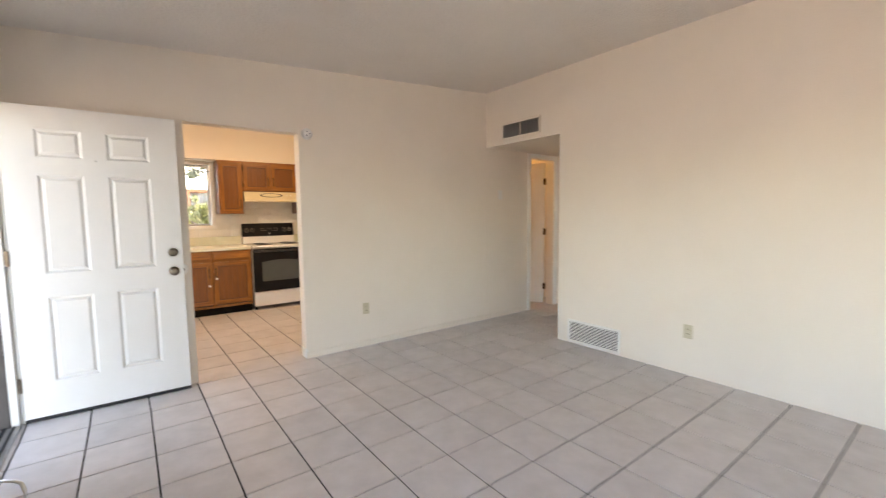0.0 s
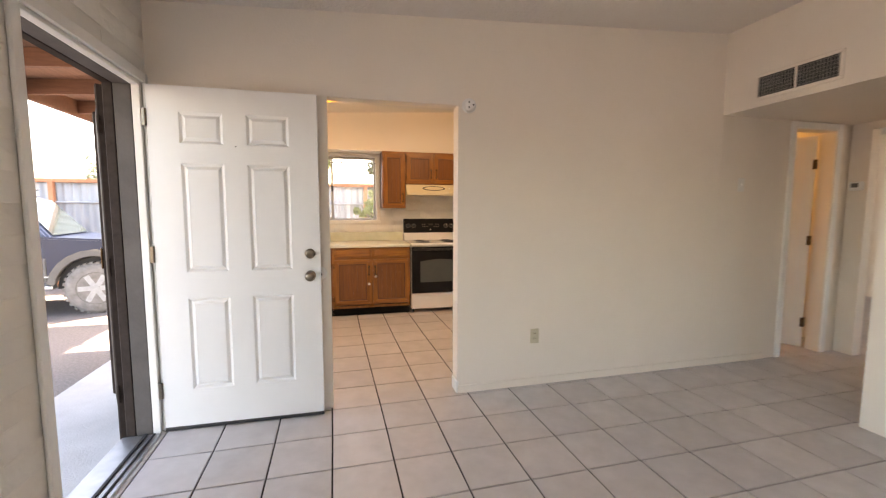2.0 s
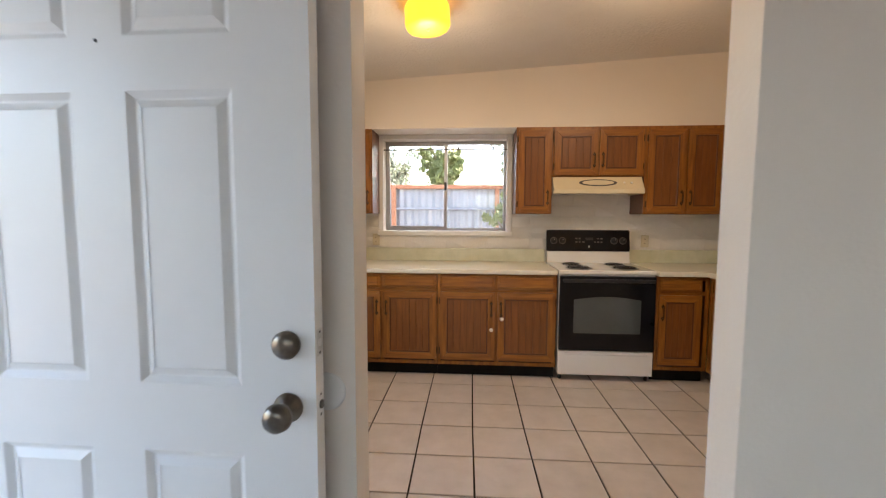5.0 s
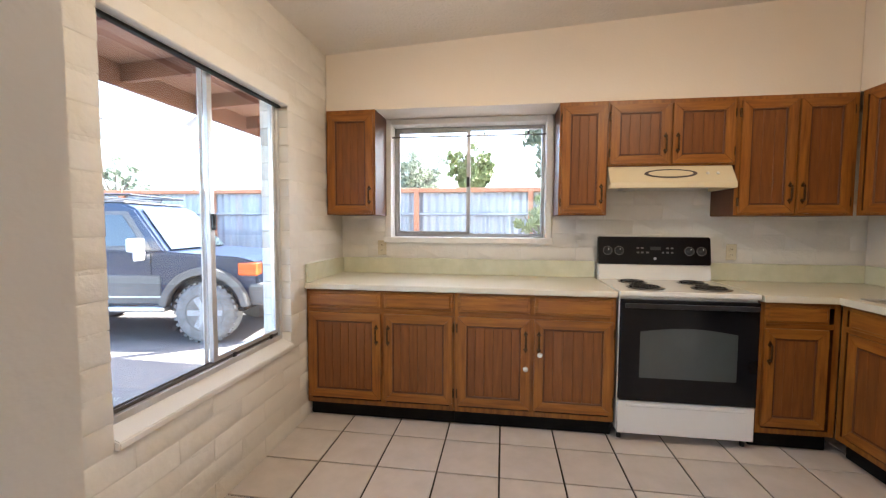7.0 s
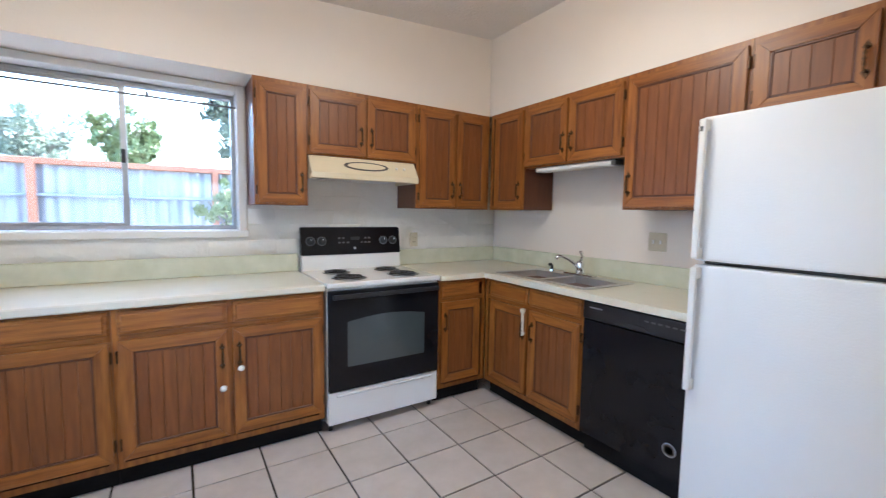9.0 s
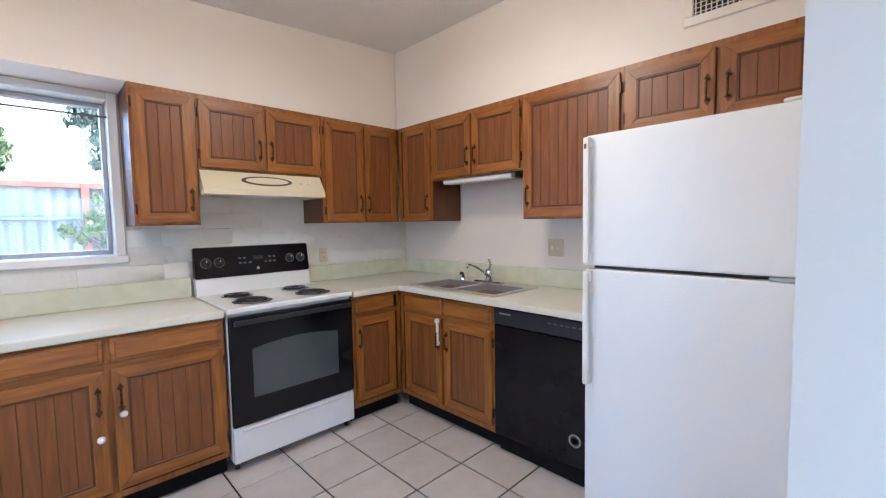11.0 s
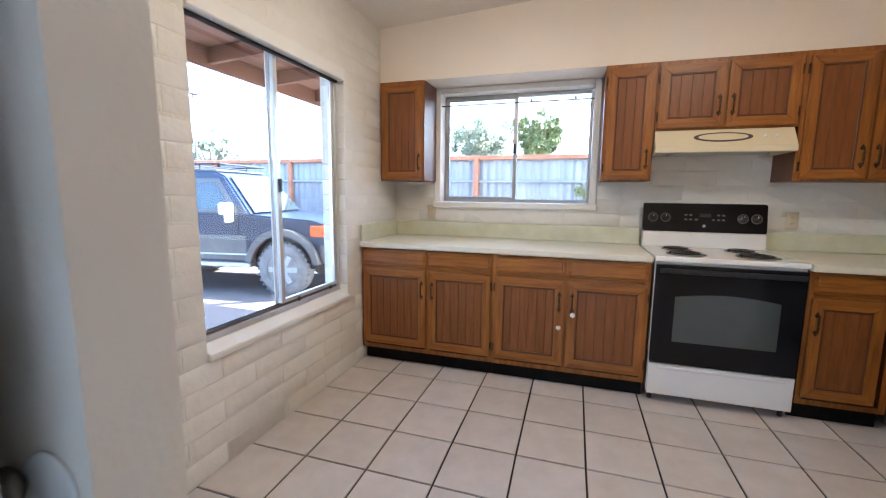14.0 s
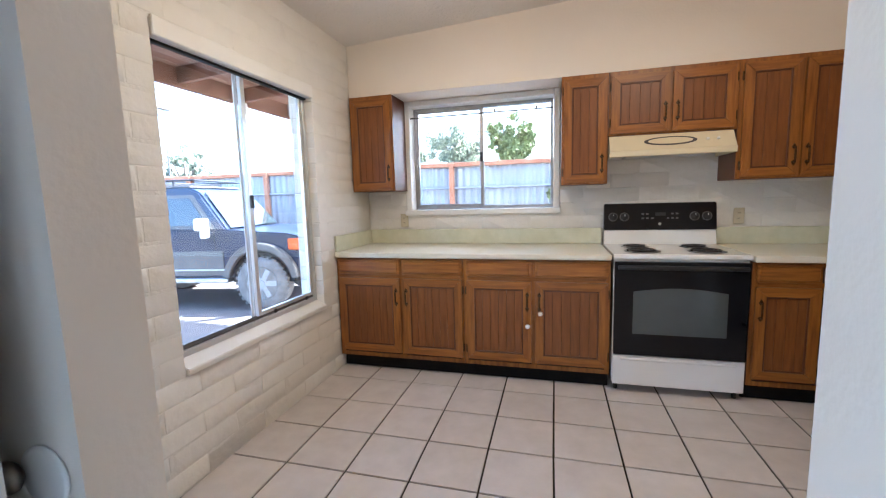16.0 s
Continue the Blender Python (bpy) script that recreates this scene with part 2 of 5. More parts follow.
def piece(name, mesh, parent, m):
    ob = new(name, mesh)
    ob.parent = parent
    ob.matrix_basis = m
    return ob


# ---- plan ----
XL, XR = -0.54, 3.628          # inner faces of the front wall and the hall wall
YD, YD2 = 3.741, 3.856         # the wall between living room and kitchen
OPL, OPR, OPT = 0.461, 1.337, 2.060
YB, XKR = 6.825, 3.214         # kitchen back wall and side wall
YS = -3.4                      # living room's rear wall
def ceil_z(x):
    return 2.552 + 0.0600 * x
GROUND = -0.30

# ---- ground and large structure ----
solid("ground", boxes((-160, -160, GROUND - 0.4, 160, 160, GROUND)), GRAVEL, "grey gravel and asphalt yard round the house", "ground", "structure")
solid("pavement", boxes((-1.62, -5, GROUND + 0.01, -0.745, 8.2, -0.09), bevel=0.012), CONC, "pale concrete walk along the front wall", "walkway", "structure")
solid("floor", boxes((-0.70, YS, -0.2, 9.0, 7.0, -0.007)), GROUT, "dark grouted floor slab under the tiles", "floor", "structure")

# front wall core with the entrance and the big window cut through
DY0, DY1, DZ = 2.715, 3.672, 2.052
WY0, WY1, WZ0, WZ1 = 4.806, 5.988, 0.574, 2.060
# LY, LZ: unseen opening added to brighten the wall across the living room.
LY0, LY1, LZ0, LZ1 = -2.2, 0.75, 0.55, 2.15
def wall_cells(a0, a1, z0, z1, holes):
    """The rectangles of a wall left by its openings (a0, a1, z0, z1)."""
    out, a = [], a0
    for h0, h1, hz0, hz1 in sorted(holes):
        out.append((a, h0, z0, z1))
        if hz0 > z0:
            out.append((h0, h1, z0, hz0))
        if hz1 < z1:
            out.append((h0, h1, hz1, z1))
        a = h1
    out.append((a, a1, z0, z1))
    return out
G = 0.012
front = [(-0.722, a, z0, XL - 0.0042, b, z1) for a, b, z0, z1 in wall_cells(YS - 0.2, 7.03, -0.3, 2.60, [(DY0 - G, DY1 + G, -0.3, DZ + G), (WY0 - G, WY1 + G, WZ0 - 0.05, WZ1 + G), (LY0 - G, LY1 + G, LZ0, LZ1)])]
wall_west = solid("wall_west", boxes(*front), MORTAR, "painted slump block front wall with recessed joints", "wall", "structure")
back = [(a, YB + 0.0042, z0, b, 7.03, z1) for a, b, z0, z1 in wall_cells(-0.722, XKR + 0.2, -0.3, 2.80, [(-0.150, 1.085, 1.170, 2.120)])]
wall_north = solid("wall_north", boxes(*back), MORTAR, "painted slump block kitchen wall behind the counter", "wall", "structure")
# plastered walls
div = [(a, YD, z0, b, YD2, z1) for a, b, z0, z1 in wall_cells(XL - 0.012, XR, -0.02, 2.78, [(OPL, OPR, -0.02, OPT)])]
solid("wall_partition", boxes(*div), WALL, "cream plastered wall with a cased opening to the kitchen", "wall", "structure")
HY0 = 2.657
hallw = [(XR, a, z0, XR + 0.115, b, z1) for a, b, z0, z1 in wall_cells(YS - 0.2, YD2, -0.02, 2.80, [(HY0, YD - 0.001, -0.02, 2.126)])]
solid("wall_east", boxes(*hallw), WALL, "cream plastered wall with the hall opening", "wall", "structure")
solid("wall_kitchen_east", boxes((XKR, YD2, -0.02, XKR + 0.12, YB + 0.012, 2.80)), WALL, "white plastered wall behind the sink", "wall", "structure")
# The unseen opening is added to let more daylight into the living room.
solid("wall_south", boxes(*[(a, YS - 0.2, z0, b, YS, z1) for a, b, z0, z1 in wall_cells(XL - 0.01, XR, -0.02, 2.80, [(0.9, 2.4, 0.7, 2.1)])]), WALL, "cream plastered rear wall with an added unseen light opening", "wall", "structure")
# sloping ceiling, one for both rooms
cz = prism([(-0.735, ceil_z(-0.735)), (XR + 0.2, ceil_z(XR + 0.2)), (XR + 0.2, ceil_z(XR + 0.2) + 0.15), (-0.735, ceil_z(-0.735) + 0.15)], YS - 0.2, 7.03, "Y")
solid("ceiling", cz, CEIL, "white textured ceiling rising away from the front wall", "ceiling", "structure")
# soffit over the wall cupboards
SZ = 2.122
sof = prism([(XL, SZ), (2.90, SZ), (2.90, ceil_z(2.90)), (XL, ceil_z(XL))], 6.532, YB + 0.012, "Y")
solid("wall_soffit_north", sof, WALL, "cream plastered soffit above the cupboards", "wall", "structure")
sof = prism([(2.903, SZ), (XKR, SZ), (XKR, ceil_z(XKR)), (2.903, ceil_z(2.903))], YD2, YB + 0.012, "Y")
solid("wall_soffit_east", sof, WALL, "cream plastered soffit above the sink cupboards", "wall", "structure")

# hall, the small lit room and the far room
HX = 5.12
solid("wall_hall_north", boxes(*[(a, YD, z0, b, YD2, z1) for a, b, z0, z1 in wall_cells(XR + 0.115, HX + 0.1, -0.02, 2.2, [(4.43, 4.92, -0.02, 2.06)])]), WALL, "cream hall wall with a doorway", "wall", "structure")
solid("wall_hall_end", boxes(*[(HX, a, z0, HX + 0.1, b, z1) for a, b, z0, z1 in wall_cells(2.5, YD, -0.02, 2.2, [(2.70, 3.585, -0.02, 2.06)])]), WALL, "cream wall at the end of the hall with a doorway", "wall", "structure")
solid("wall_hall_south", boxes((XR + 0.115, 2.38, -0.02, HX + 0.1, 2.5, 2.2)), WALL, "cream side wall of the hall", "wall", "structure")
solid("ceiling_hall", boxes((XR + 0.115, 2.38, 2.127, HX + 0.1, YD, 2.25)), WALL, "low cream hall ceiling", "ceiling", "structure")
solid("wall_small_room", boxes((3.76, YD2, -0.02, 3.86, 5.7, 2.3), (5.30, YD2, -0.02, 5.40, 5.7, 2.3), (3.86, 5.6, -0.02, 5.30, 5.7, 2.3)), WALL, "cream walls of the small lit room", "wall", "structure")
solid("ceiling_small_room", boxes((3.76, YD2, 2.3, 5.40, 5.7, 2.4)), CEIL, "white ceiling of the small room", "ceiling", "structure")
far = [(8.6, a, z0, 8.72, b, z1) for a, b, z0, z1 in wall_cells(0.5, 6.6, -0.02, 2.5, [])]
# Unseen window gap at y 0.38, added to bring daylight into the far room.
solid("wall_far_room", boxes(*far, (HX + 0.1, 0.38, -0.02, 6.0, 0.5, 2.5), (6.0, 0.38, -0.02, 7.8, 0.5, 0.7), (7.8, 0.38, -0.02, 8.6, 0.5, 2.5), (6.0, 0.38, 2.1, 7.8, 0.5, 2.5), (5.41, 6.5, -0.02, 8.6, 6.6, 2.5), (HX, 0.5, -0.02, HX + 0.1, 2.38, 2.5)), WALL, "pale walls of the far room with an added unseen window", "wall", "structure")
solid("ceiling_far_room", boxes((HX + 0.105, 0.38, 2.5, 8.72, 6.6, 2.6)), CEIL, "white ceiling of the far room", "ceiling", "structure")

# baseboards and casings
solid("baseboard", boxes((OPR + 0.004, YD - 0.012, 0.0, XR + 0.6, YD - 0.0005, 0.058), bevel=0.003), WALL, "low cream painted baseboard", "baseboard", "structure")
solid("trim_hall_door", boxes((4.37, YD - 0.018, 0, 4.43, YD - 0.001, 2.12), (4.92, YD - 0.018, 0, 4.99, YD - 0.001, 2.12), (4.43, YD - 0.018, 2.06, 4.92, YD - 0.001, 2.12), bevel=0.004), WHITE, "cream door casing in the hall", "trim", "structure")
solid("trim_opening", boxes((OPR - 0.006, YD - 0.004, 0.0, OPR + 0.012, YD2 + 0.004, 0.09), bevel=0.003), WHITE, "small white corner guard at the opening", "trim", "structure")

# ---- window and door joinery ----
def pane(parent, x0, y0, z0, x1, y1, z1):
    p = part("pane", boxes((x0, y0, z0, x1, y1, z1)), GLASS, parent)
    p.visible_shadow = False
    return p


def kitchen_window():
    w = tagged(new("window_1"), "aluminium sliding kitchen window in a white casing", "window", kind="structure")
    x0, x1, z0, z1, y = -0.128, 1.062, 1.205, 2.075, 6.930
    part("window_casing", boxes((x0 - 0.05, YB - 0.012, z0 - 0.05, x0 - 0.002, 7.0, z1 + 0.045), (x1 + 0.002, YB - 0.012, z0 - 0.05, x1 + 0.05, 7.0, z1 + 0.045), (x0 - 0.002, YB - 0.012, z1 + 0.002, x1 + 0.002, 7.0, z1 + 0.045), bevel=0.004), WHITE, w)
    part("window_sill", boxes((x0 - 0.06, YB - 0.03, z0 - 0.05, x1 + 0.06, 7.0, z0 - 0.004), bevel=0.006), WHITE, w)
    part("window_frame", boxes((x0, y, z0, x0 + 0.022, 6.99, z1), (x1 - 0.022, y, z0, x1, 6.99, z1), (x0 + 0.022, y, z0, x1 - 0.022, 6.99, z0 + 0.025), (x0 + 0.022, y, z1 - 0.025, x1 - 0.022, 6.99, z1), bevel=0.002), ALU, w)
    mx = 0.472
    s = part("fixed_sash", boxes((mx - 0.012, y + 0.032, z0 + 0.025, mx + 0.014, y + 0.05, z1 - 0.025), bevel=0.002), ALU, w)
    pane(s, mx, y + 0.040, z0 + 0.025, x1 - 0.022, y + 0.044, z1 - 0.025)
    s = part("sliding_sash", boxes((mx - 0.016, y + 0.004, z0 + 0.025, mx + 0.016, y + 0.026, z1 - 0.025), (x0 + 0.022, y + 0.004, z0 + 0.025, x0 + 0.04, y + 0.026, z1 - 0.025), (x0 + 0.04, y + 0.004, z0 + 0.025, mx - 0.016, y + 0.026, z0 + 0.042), (x0 + 0.04, y + 0.004, z1 - 0.042, mx - 0.016, y + 0.026, z1 - 0.025), bevel=0.002), ALU, w)
    pane(s, x0 + 0.04, y + 0.013, z0 + 0.042, mx - 0.016, y + 0.017, z1 - 0.042)
    part("latch", boxes((mx - 0.014, y - 0.012, 1.60, mx + 0.008, y + 0.004, 1.68), bevel=0.003), BLACKP, s)


def front_window():
    w = tagged(new("window_2"), "large aluminium sliding window in the block wall", "window", kind="structure")
    y0, y1, z0, z1, x = WY0, WY1, WZ0 + 0.012, WZ1, -0.662
    part("window_sill", prism([(-0.72, WZ0 - 0.05), (XL + 0.014, WZ0 - 0.05), (XL + 0.016, WZ0 - 0.022), (-0.602, z0), (-0.72, z0)], y0 - 0.004, y1 + 0.004, "Y", 0.004), WHITE, w, "white painted sloping sill")
    part("window_frame", boxes((x, y0, z0, x + 0.06, y0 + 0.02, z1), (x, y1 - 0.028, z0, x + 0.06, y1, z1), (x, y0 + 0.02, z0, x + 0.06, y1 - 0.028, z0 + 0.03), (x, y0 + 0.02, z1 - 0.03, x + 0.06, y1 - 0.028, z1), bevel=0.002), ALU2, w)
    part("head_trim", boxes((x + 0.06, y0, z1 - 0.055, XL + 0.009, y1, z1 + 0.028), bevel=0.005), WHITE, w)
    part("head_track", boxes((x + 0.0605, y0 + 0.02, z1 - 0.068, x + 0.085, y1 - 0.02, z1 - 0.056)), DARK, w, "dark curtain track under the head")
    part("track", boxes((x + 0.018, y0 + 0.021, z0 + 0.031, x + 0.024, y1 - 0.03, z0 + 0.046), (x + 0.04, y0 + 0.021, z0 + 0.031, x + 0.046, y1 - 0.03, z0 + 0.046)), GREYJ, w)
    my = 5.390
    s = part("fixed_sash", boxes((x + 0.006, my - 0.02, z0 + 0.031, x + 0.018, my + 0.004, z1 - 0.031), bevel=0.002), ALU2, w)
    pane(s, x + 0.010, y0 + 0.02, z0 + 0.03, x + 0.014, my - 0.002, z1 - 0.03)
    s = part("sliding_sash", boxes((x + 0.026, my - 0.006, z0 + 0.047, x + 0.05, my + 0.026, z1 - 0.031), (x + 0.026, y1 - 0.056, z0 + 0.047, x + 0.05, y1 - 0.03, z1 - 0.031), (x + 0.026, my + 0.026, z0 + 0.047, x + 0.05, y1 - 0.056, z0 + 0.07), (x + 0.026, my + 0.026, z1 - 0.05, x + 0.05, y1 - 0.056, z1 - 0.031), bevel=0.002), ALU2, w)
    pane(s, x + 0.036, my + 0.026, z0 + 0.07, x + 0.040, y1 - 0.056, z1 - 0.05)
    part("latch", boxes((x + 0.05, my - 0.004, 1.27, x + 0.066, my + 0.018, 1.345), bevel=0.003), BLACKP, s, "black sash latch")
    for yy in (5.52, 5.86):
        part("stop", boxes((x + 0.05, yy, z0 + 0.03, x + 0.062, yy + 0.02, z0 + 0.055), bevel=0.003), BLACKP, w)


kitchen_window()
front_window()

def entrance_frame():
    w = tagged(new("door_1"), "grey-brown entrance frame with white casing and metal threshold", "door frame", kind="structure")
    def u_frame(x0, x1, t):
        return boxes((x0, DY1 - t, -0.05, x1, DY1 + 0.005, DZ + 0.002), (x0, DY0 - 0.005, -0.05, x1, DY0 + t, DZ + 0.002), (x0, DY0 + t, DZ - t, x1, DY1 - t, DZ + 0.002), bevel=0.004)
    part("jamb", u_frame(-0.672, -0.585, 0.020), GREYJ, w)
    part("outer_frame", u_frame(-0.722, -0.673, 0.022), DARKM, w, "dark brown metal outer frame")
    part("stop", boxes((-0.583, DY1 - 0.022, 0.0, -0.543, DY1 + 0.006, DZ), (-0.583, DY0 - 0.005, 0.0, -0.543, DY0 + 0.022, DZ), (-0.583, DY0 + 0.022, DZ - 0.022, -0.543, DY1 - 0.022, DZ), bevel=0.003), WHITE, w, "white rebate strip with weatherseal")
    part("casing", boxes((XL - 0.001, DY0 - 0.05, 0.0, XL + 0.016, DY0 + 0.004, DZ + 0.055), (XL - 0.001, DY1 + 0.004, 0.0, XL + 0.016, DY1 + 0.052, DZ + 0.055), (XL - 0.001, DY0 + 0.004, DZ - 0.004, XL + 0.016, DY1 + 0.004, DZ + 0.055), bevel=0.005), WHITE, w)
    th = part("threshold", boxes((-0.74, DY0 + 0.036, -0.06, -0.535, DY1 - 0.036, 0.012), bevel=0.006), ALU, w, "worn aluminium threshold")
    part("seal", boxes((-0.62, DY0 + 0.04, 0.012, -0.60, DY1 - 0.04, 0.02), (-0.575, DY0 + 0.04, 0.012, -0.56, DY1 - 0.04, 0.018), bevel=0.003), DARK, th)


entrance_frame()

def security_door():
    """The outer metal door, swung fully outwards and seen on edge."""
    d = thing("security_door", pose(-0.728, DY1 + 0.022, -0.04, 0, 0, -64), "dark brown metal security door standing open outside", "door")
    part("door_leaf", boxes((-0.90, -0.03, 0.02, -0.01, 0.0, 2.05), bevel=0.004), DARKM, d)
    part("frame", boxes((-0.915, -0.042, 0.0, -0.86, 0.006, 2.07), (-0.055, -0.042, 0.0, 0.0, 0.006, 2.07), bevel=0.006), DARKM, d)
    for z in (0.25, 1.0, 1.8):
        part("hinge", rods(((0.004, -0.035, z), (0.004, -0.035, z + 0.1), 0.009)), DARKM, d)
    part("latch", boxes((-0.90, -0.055, 0.95, -0.86, -0.041, 1.1), bevel=0.004), BRONZE, d)


security_door()

def six_panel_leaf(w, h, t):
    """A moulded leaf in the x-z plane, hinged at x=0, its faces at y=0 and y=-t."""
    bm = boxes((0, -t + 0.010, 0, w, -0.010, h))
    xs = [(0.160, 0.390), (0.516, 0.754)]
    zs = [(0.240, 0.80), (0.957, 1.595), (1.708, 1.887)]
    cols = [(0, xs[0][0]), (xs[0][1], xs[1][0]), (xs[1][1], w)]
    bs = []
    for y0, y1 in ((-t, -t + 0.010), (-0.010, 0)):
        bs += [(a, y0, 0, b, y1, h) for a, b in cols]
        for a, b in xs:
            zz = [0] + [v for z in zs for v in z] + [h]
            bs += [(a, y0, zz[k], b, y1, zz[k + 1]) for k in range(0, len(zz), 2)]
            bs += [(a + 0.035, y0 + (0.0015 if y0 < -0.01 else 0), u + 0.035, b - 0.035, y1 - (0.0015 if y0 > -0.01 else 0), v - 0.035) for u, v in zs]
    other = boxes(*bs)
    me = bpy.data.meshes.new("tmp")
    other.to_mesh(me)
    other.free()
    bm.from_mesh(me)
    bpy.data.meshes.remove(me)
    # sloped mouldings round each field
    for a, b in xs:
        for u, v in zs:
            for y0, y1 in ((-t, -t + 0.010), (0, -0.010)):
                for i0, i1, k0, k1 in ((0, 0.014, y0, y1), (0.035, 0.018, y0, y1)):
                    o = [(a + i0, u + i0), (b - i0, u + i0), (b - i0, v - i0), (a + i0, v - i0)]
                    n = [(a + i1, u + i1), (b - i1, u + i1), (b - i1, v - i1), (a + i1, v - i1)]
                    ov = [bm.verts.new((p, k0, q)) for p, q in o]
                    nv = [bm.verts.new((p, k1, q)) for p, q in n]
                    for k in range(4):
                        bm.faces.new((ov[k], ov[(k + 1) % 4], nv[(k + 1) % 4], nv[k]))
    bmesh.ops.recalc_face_normals(bm, faces=bm.faces[:])
    return bm


def knob(parent, at, r, name, label, out):
    """A round knob on its rose, standing out along y by the sign of out."""
    s = 1 if out > 0 else -1
    return part(name, lathe([(r * 0.2, 0), (r * 1.05, 0), (r * 1.05, s * 0.006), (r * 0.5, s * 0.012), (r * 0.45, s * 0.03), (r * 0.8, s * 0.038), (r, s * 0.052), (r * 0.85, s * 0.066), (r * 0.3, s * 0.07)], "Y", 24, at), NICKEL, parent, label, True)


def front_door():
    d = thing("entrance_door", pose(-0.520, 3.706, 0.012, 0, 0, -0.9), "white six-panel entrance door standing open against the wall", "door")
    leaf = part("door_leaf", six_panel_leaf(0.922, 2.030, 0.044), DOORW, d)
    part("door_sweep", boxes((0.0, -0.047, -0.008, 0.922, -0.0, 0.014), bevel=0.002), DARK, d, "black rubber door sweep")
    knob(d, (0.860, -0.044, 0.915), 0.031, "door_knob", "worn nickel door knob", -1)
    part("door_knob", lathe([(0.006, 0), (0.024, 0), (0.024, 0.003), (0.011, 0.006), (0.010, 0.014), (0.018, 0.018), (0.024, 0.026), (0.024, 0.034), (0.016, 0.041), (0.004, 0.043)], "Y", 24, (0.865, 0.0, 0.915)), NICKEL, d, "worn nickel door knob", True)
    part("deadbolt_cover", lathe([(0.005, 0), (0.027, 0), (0.026, 0.008), (0.018, 0.013), (0.005, 0.014)], "Y", 24, (0.865, 0.0, 1.055)), NICKEL, d, "worn nickel deadbolt cover", True)
    part("deadbolt", lathe([(0.005, 0), (0.03, 0), (0.031, -0.012), (0.024, -0.02), (0.005, -0.021)], "Y", 24, (0.860, -0.044, 1.055)), NICKEL, d, "worn nickel deadbolt", True)
    for z, bolt in ((1.055, STICKER), (0.915, DARK)):
        pl = part("latch_plate", prism([(-0.036, z - 0.030), (-0.009, z - 0.030), (-0.009, z + 0.030), (-0.036, z + 0.030)], 0.9205, 0.9235, "X", 0.0008), STEEL if bolt is STICKER else DOORW, d)
        part("bolt_hole", lathe([(0.001, 0.9236), (0.009, 0.9236), (0.009, 0.9246), (0.001, 0.9246)], "X", 20, (0, -0.0225, z)), bolt, pl)
        for dz in (-0.023, 0.023):
            part("screw", lathe([(0.0005, 0.9236), (0.003, 0.9236), (0.003, 0.9244), (0.0005, 0.9244)], "X", 10, (0, -0.0225, z + dz)), DARK, pl)
    part("latch_bolt", boxes((0.922, -0.028, 0.906, 0.929, -0.017, 0.924), bevel=0.002), NICKEL, d)
    for z in (0.20, 1.02, 1.80):
        h = part("hinge", rods(((-0.006, -0.048, z), (-0.006, -0.048, z + 0.095), 0.007)), NICKEL, d, "worn brass hinge")
        part("hinge_leaf", boxes((-0.004, -0.0465, z, 0.0, -0.006, z + 0.095), (-0.045, -0.052, z, -0.008, -0.049, z + 0.095)), NICKEL, h)
    part("peephole", lathe([(0.001, 0), (0.0035, 0), (0.0035, -0.002), (0.001, -0.002)], "Y", 12, (0.456, -0.044, 1.70)), DARK, d)


front_door()
wb = thing("wall_bumper", pose(0.392, YD - 0.001, 0.925), "round white plastic door bumper on the wall", "door stop")
part("disc", lathe([(0.01, 0), (0.046, 0), (0.046, -0.003), (0.040, -0.005), (0.01, -0.002)], "Y", 32), SAFE, wb, "", True)

def hall_door():
    d = thing("hall_door", pose(4.905, YD2 + 0.02, 0.012, 0, 0, 118), "plain cream hall door standing ajar", "door")
    part("door_leaf", boxes((0, -0.018, 0, 0.47, 0.018, 2.03), bevel=0.003), WHITE, d)
    for z in (0.2, 1.0, 1.72):
        part("hinge", boxes((-0.012, -0.035, z, 0.02, 0.024, z + 0.09), bevel=0.003), BRONZE, d, "dark bronze hinge")


hall_door()

# ---- fittings on the walls ----
def outlet(m, label, mat_, toggles=False, wide=1):
    o = thing("light_switch" if toggles else "electrical_outlet", m, label, "switch" if toggles else "outlet")
    w = 0.035 + 0.023 * (wide - 1)
    part("cover_plate", boxes((-w, -0.006, -0.057, w, 0, 0.057), bevel=0.003), mat_, o)
    for k in range(wide):
        c = (k - (wide - 1) / 2) * 0.046
        if toggles:
            part("toggle", boxes((c - 0.005, -0.016, -0.012, c + 0.005, -0.006, 0.012), bevel=0.002), SAFE, o)
        else:
            for z in (-0.02, 0.02):
                s = part("socket", lathe([(0.002, -0.006), (0.016, -0.006), (0.0155, -0.008), (0.002, -0.008)], "Y", 16, (c, 0, z)), mat_, o)
                part("slot", boxes((c - 0.007, -0.009, z - 0.004, c - 0.004, -0.0079, z + 0.006), (c + 0.004, -0.009, z - 0.004, c + 0.007, -0.0079, z + 0.006)), DARK, s)
    return o


outlet(pose(1.953, YD, 0.384), "almond duplex outlet low on the cream wall", ALMOND)
outlet(pose(XR, 1.387, 0.358, 0, 0, -90), "almond duplex outlet low on the hall-side wall", ALMOND)
outlet(pose(0.0 - 0.205, YB - 0.006, 1.115), "almond outlet above the counter under the window", ALMOND)
outlet(pose(2.36, YB - 0.006, 1.115), "almond outlet beside the stove", ALMOND)
outlet(pose(XKR, 5.249, 1.176, 0, 0, -90), "almond double switch above the sink counter", ALMOND, True, 2)
outlet(pose(3.86, YD, 1.56), "cream light switch near the hall", WHITE, True)
outlet(pose(XL + 0.004, 2.50, 1.2, 0, 0, 90), "cream light switch beside the entrance", WHITE, True)
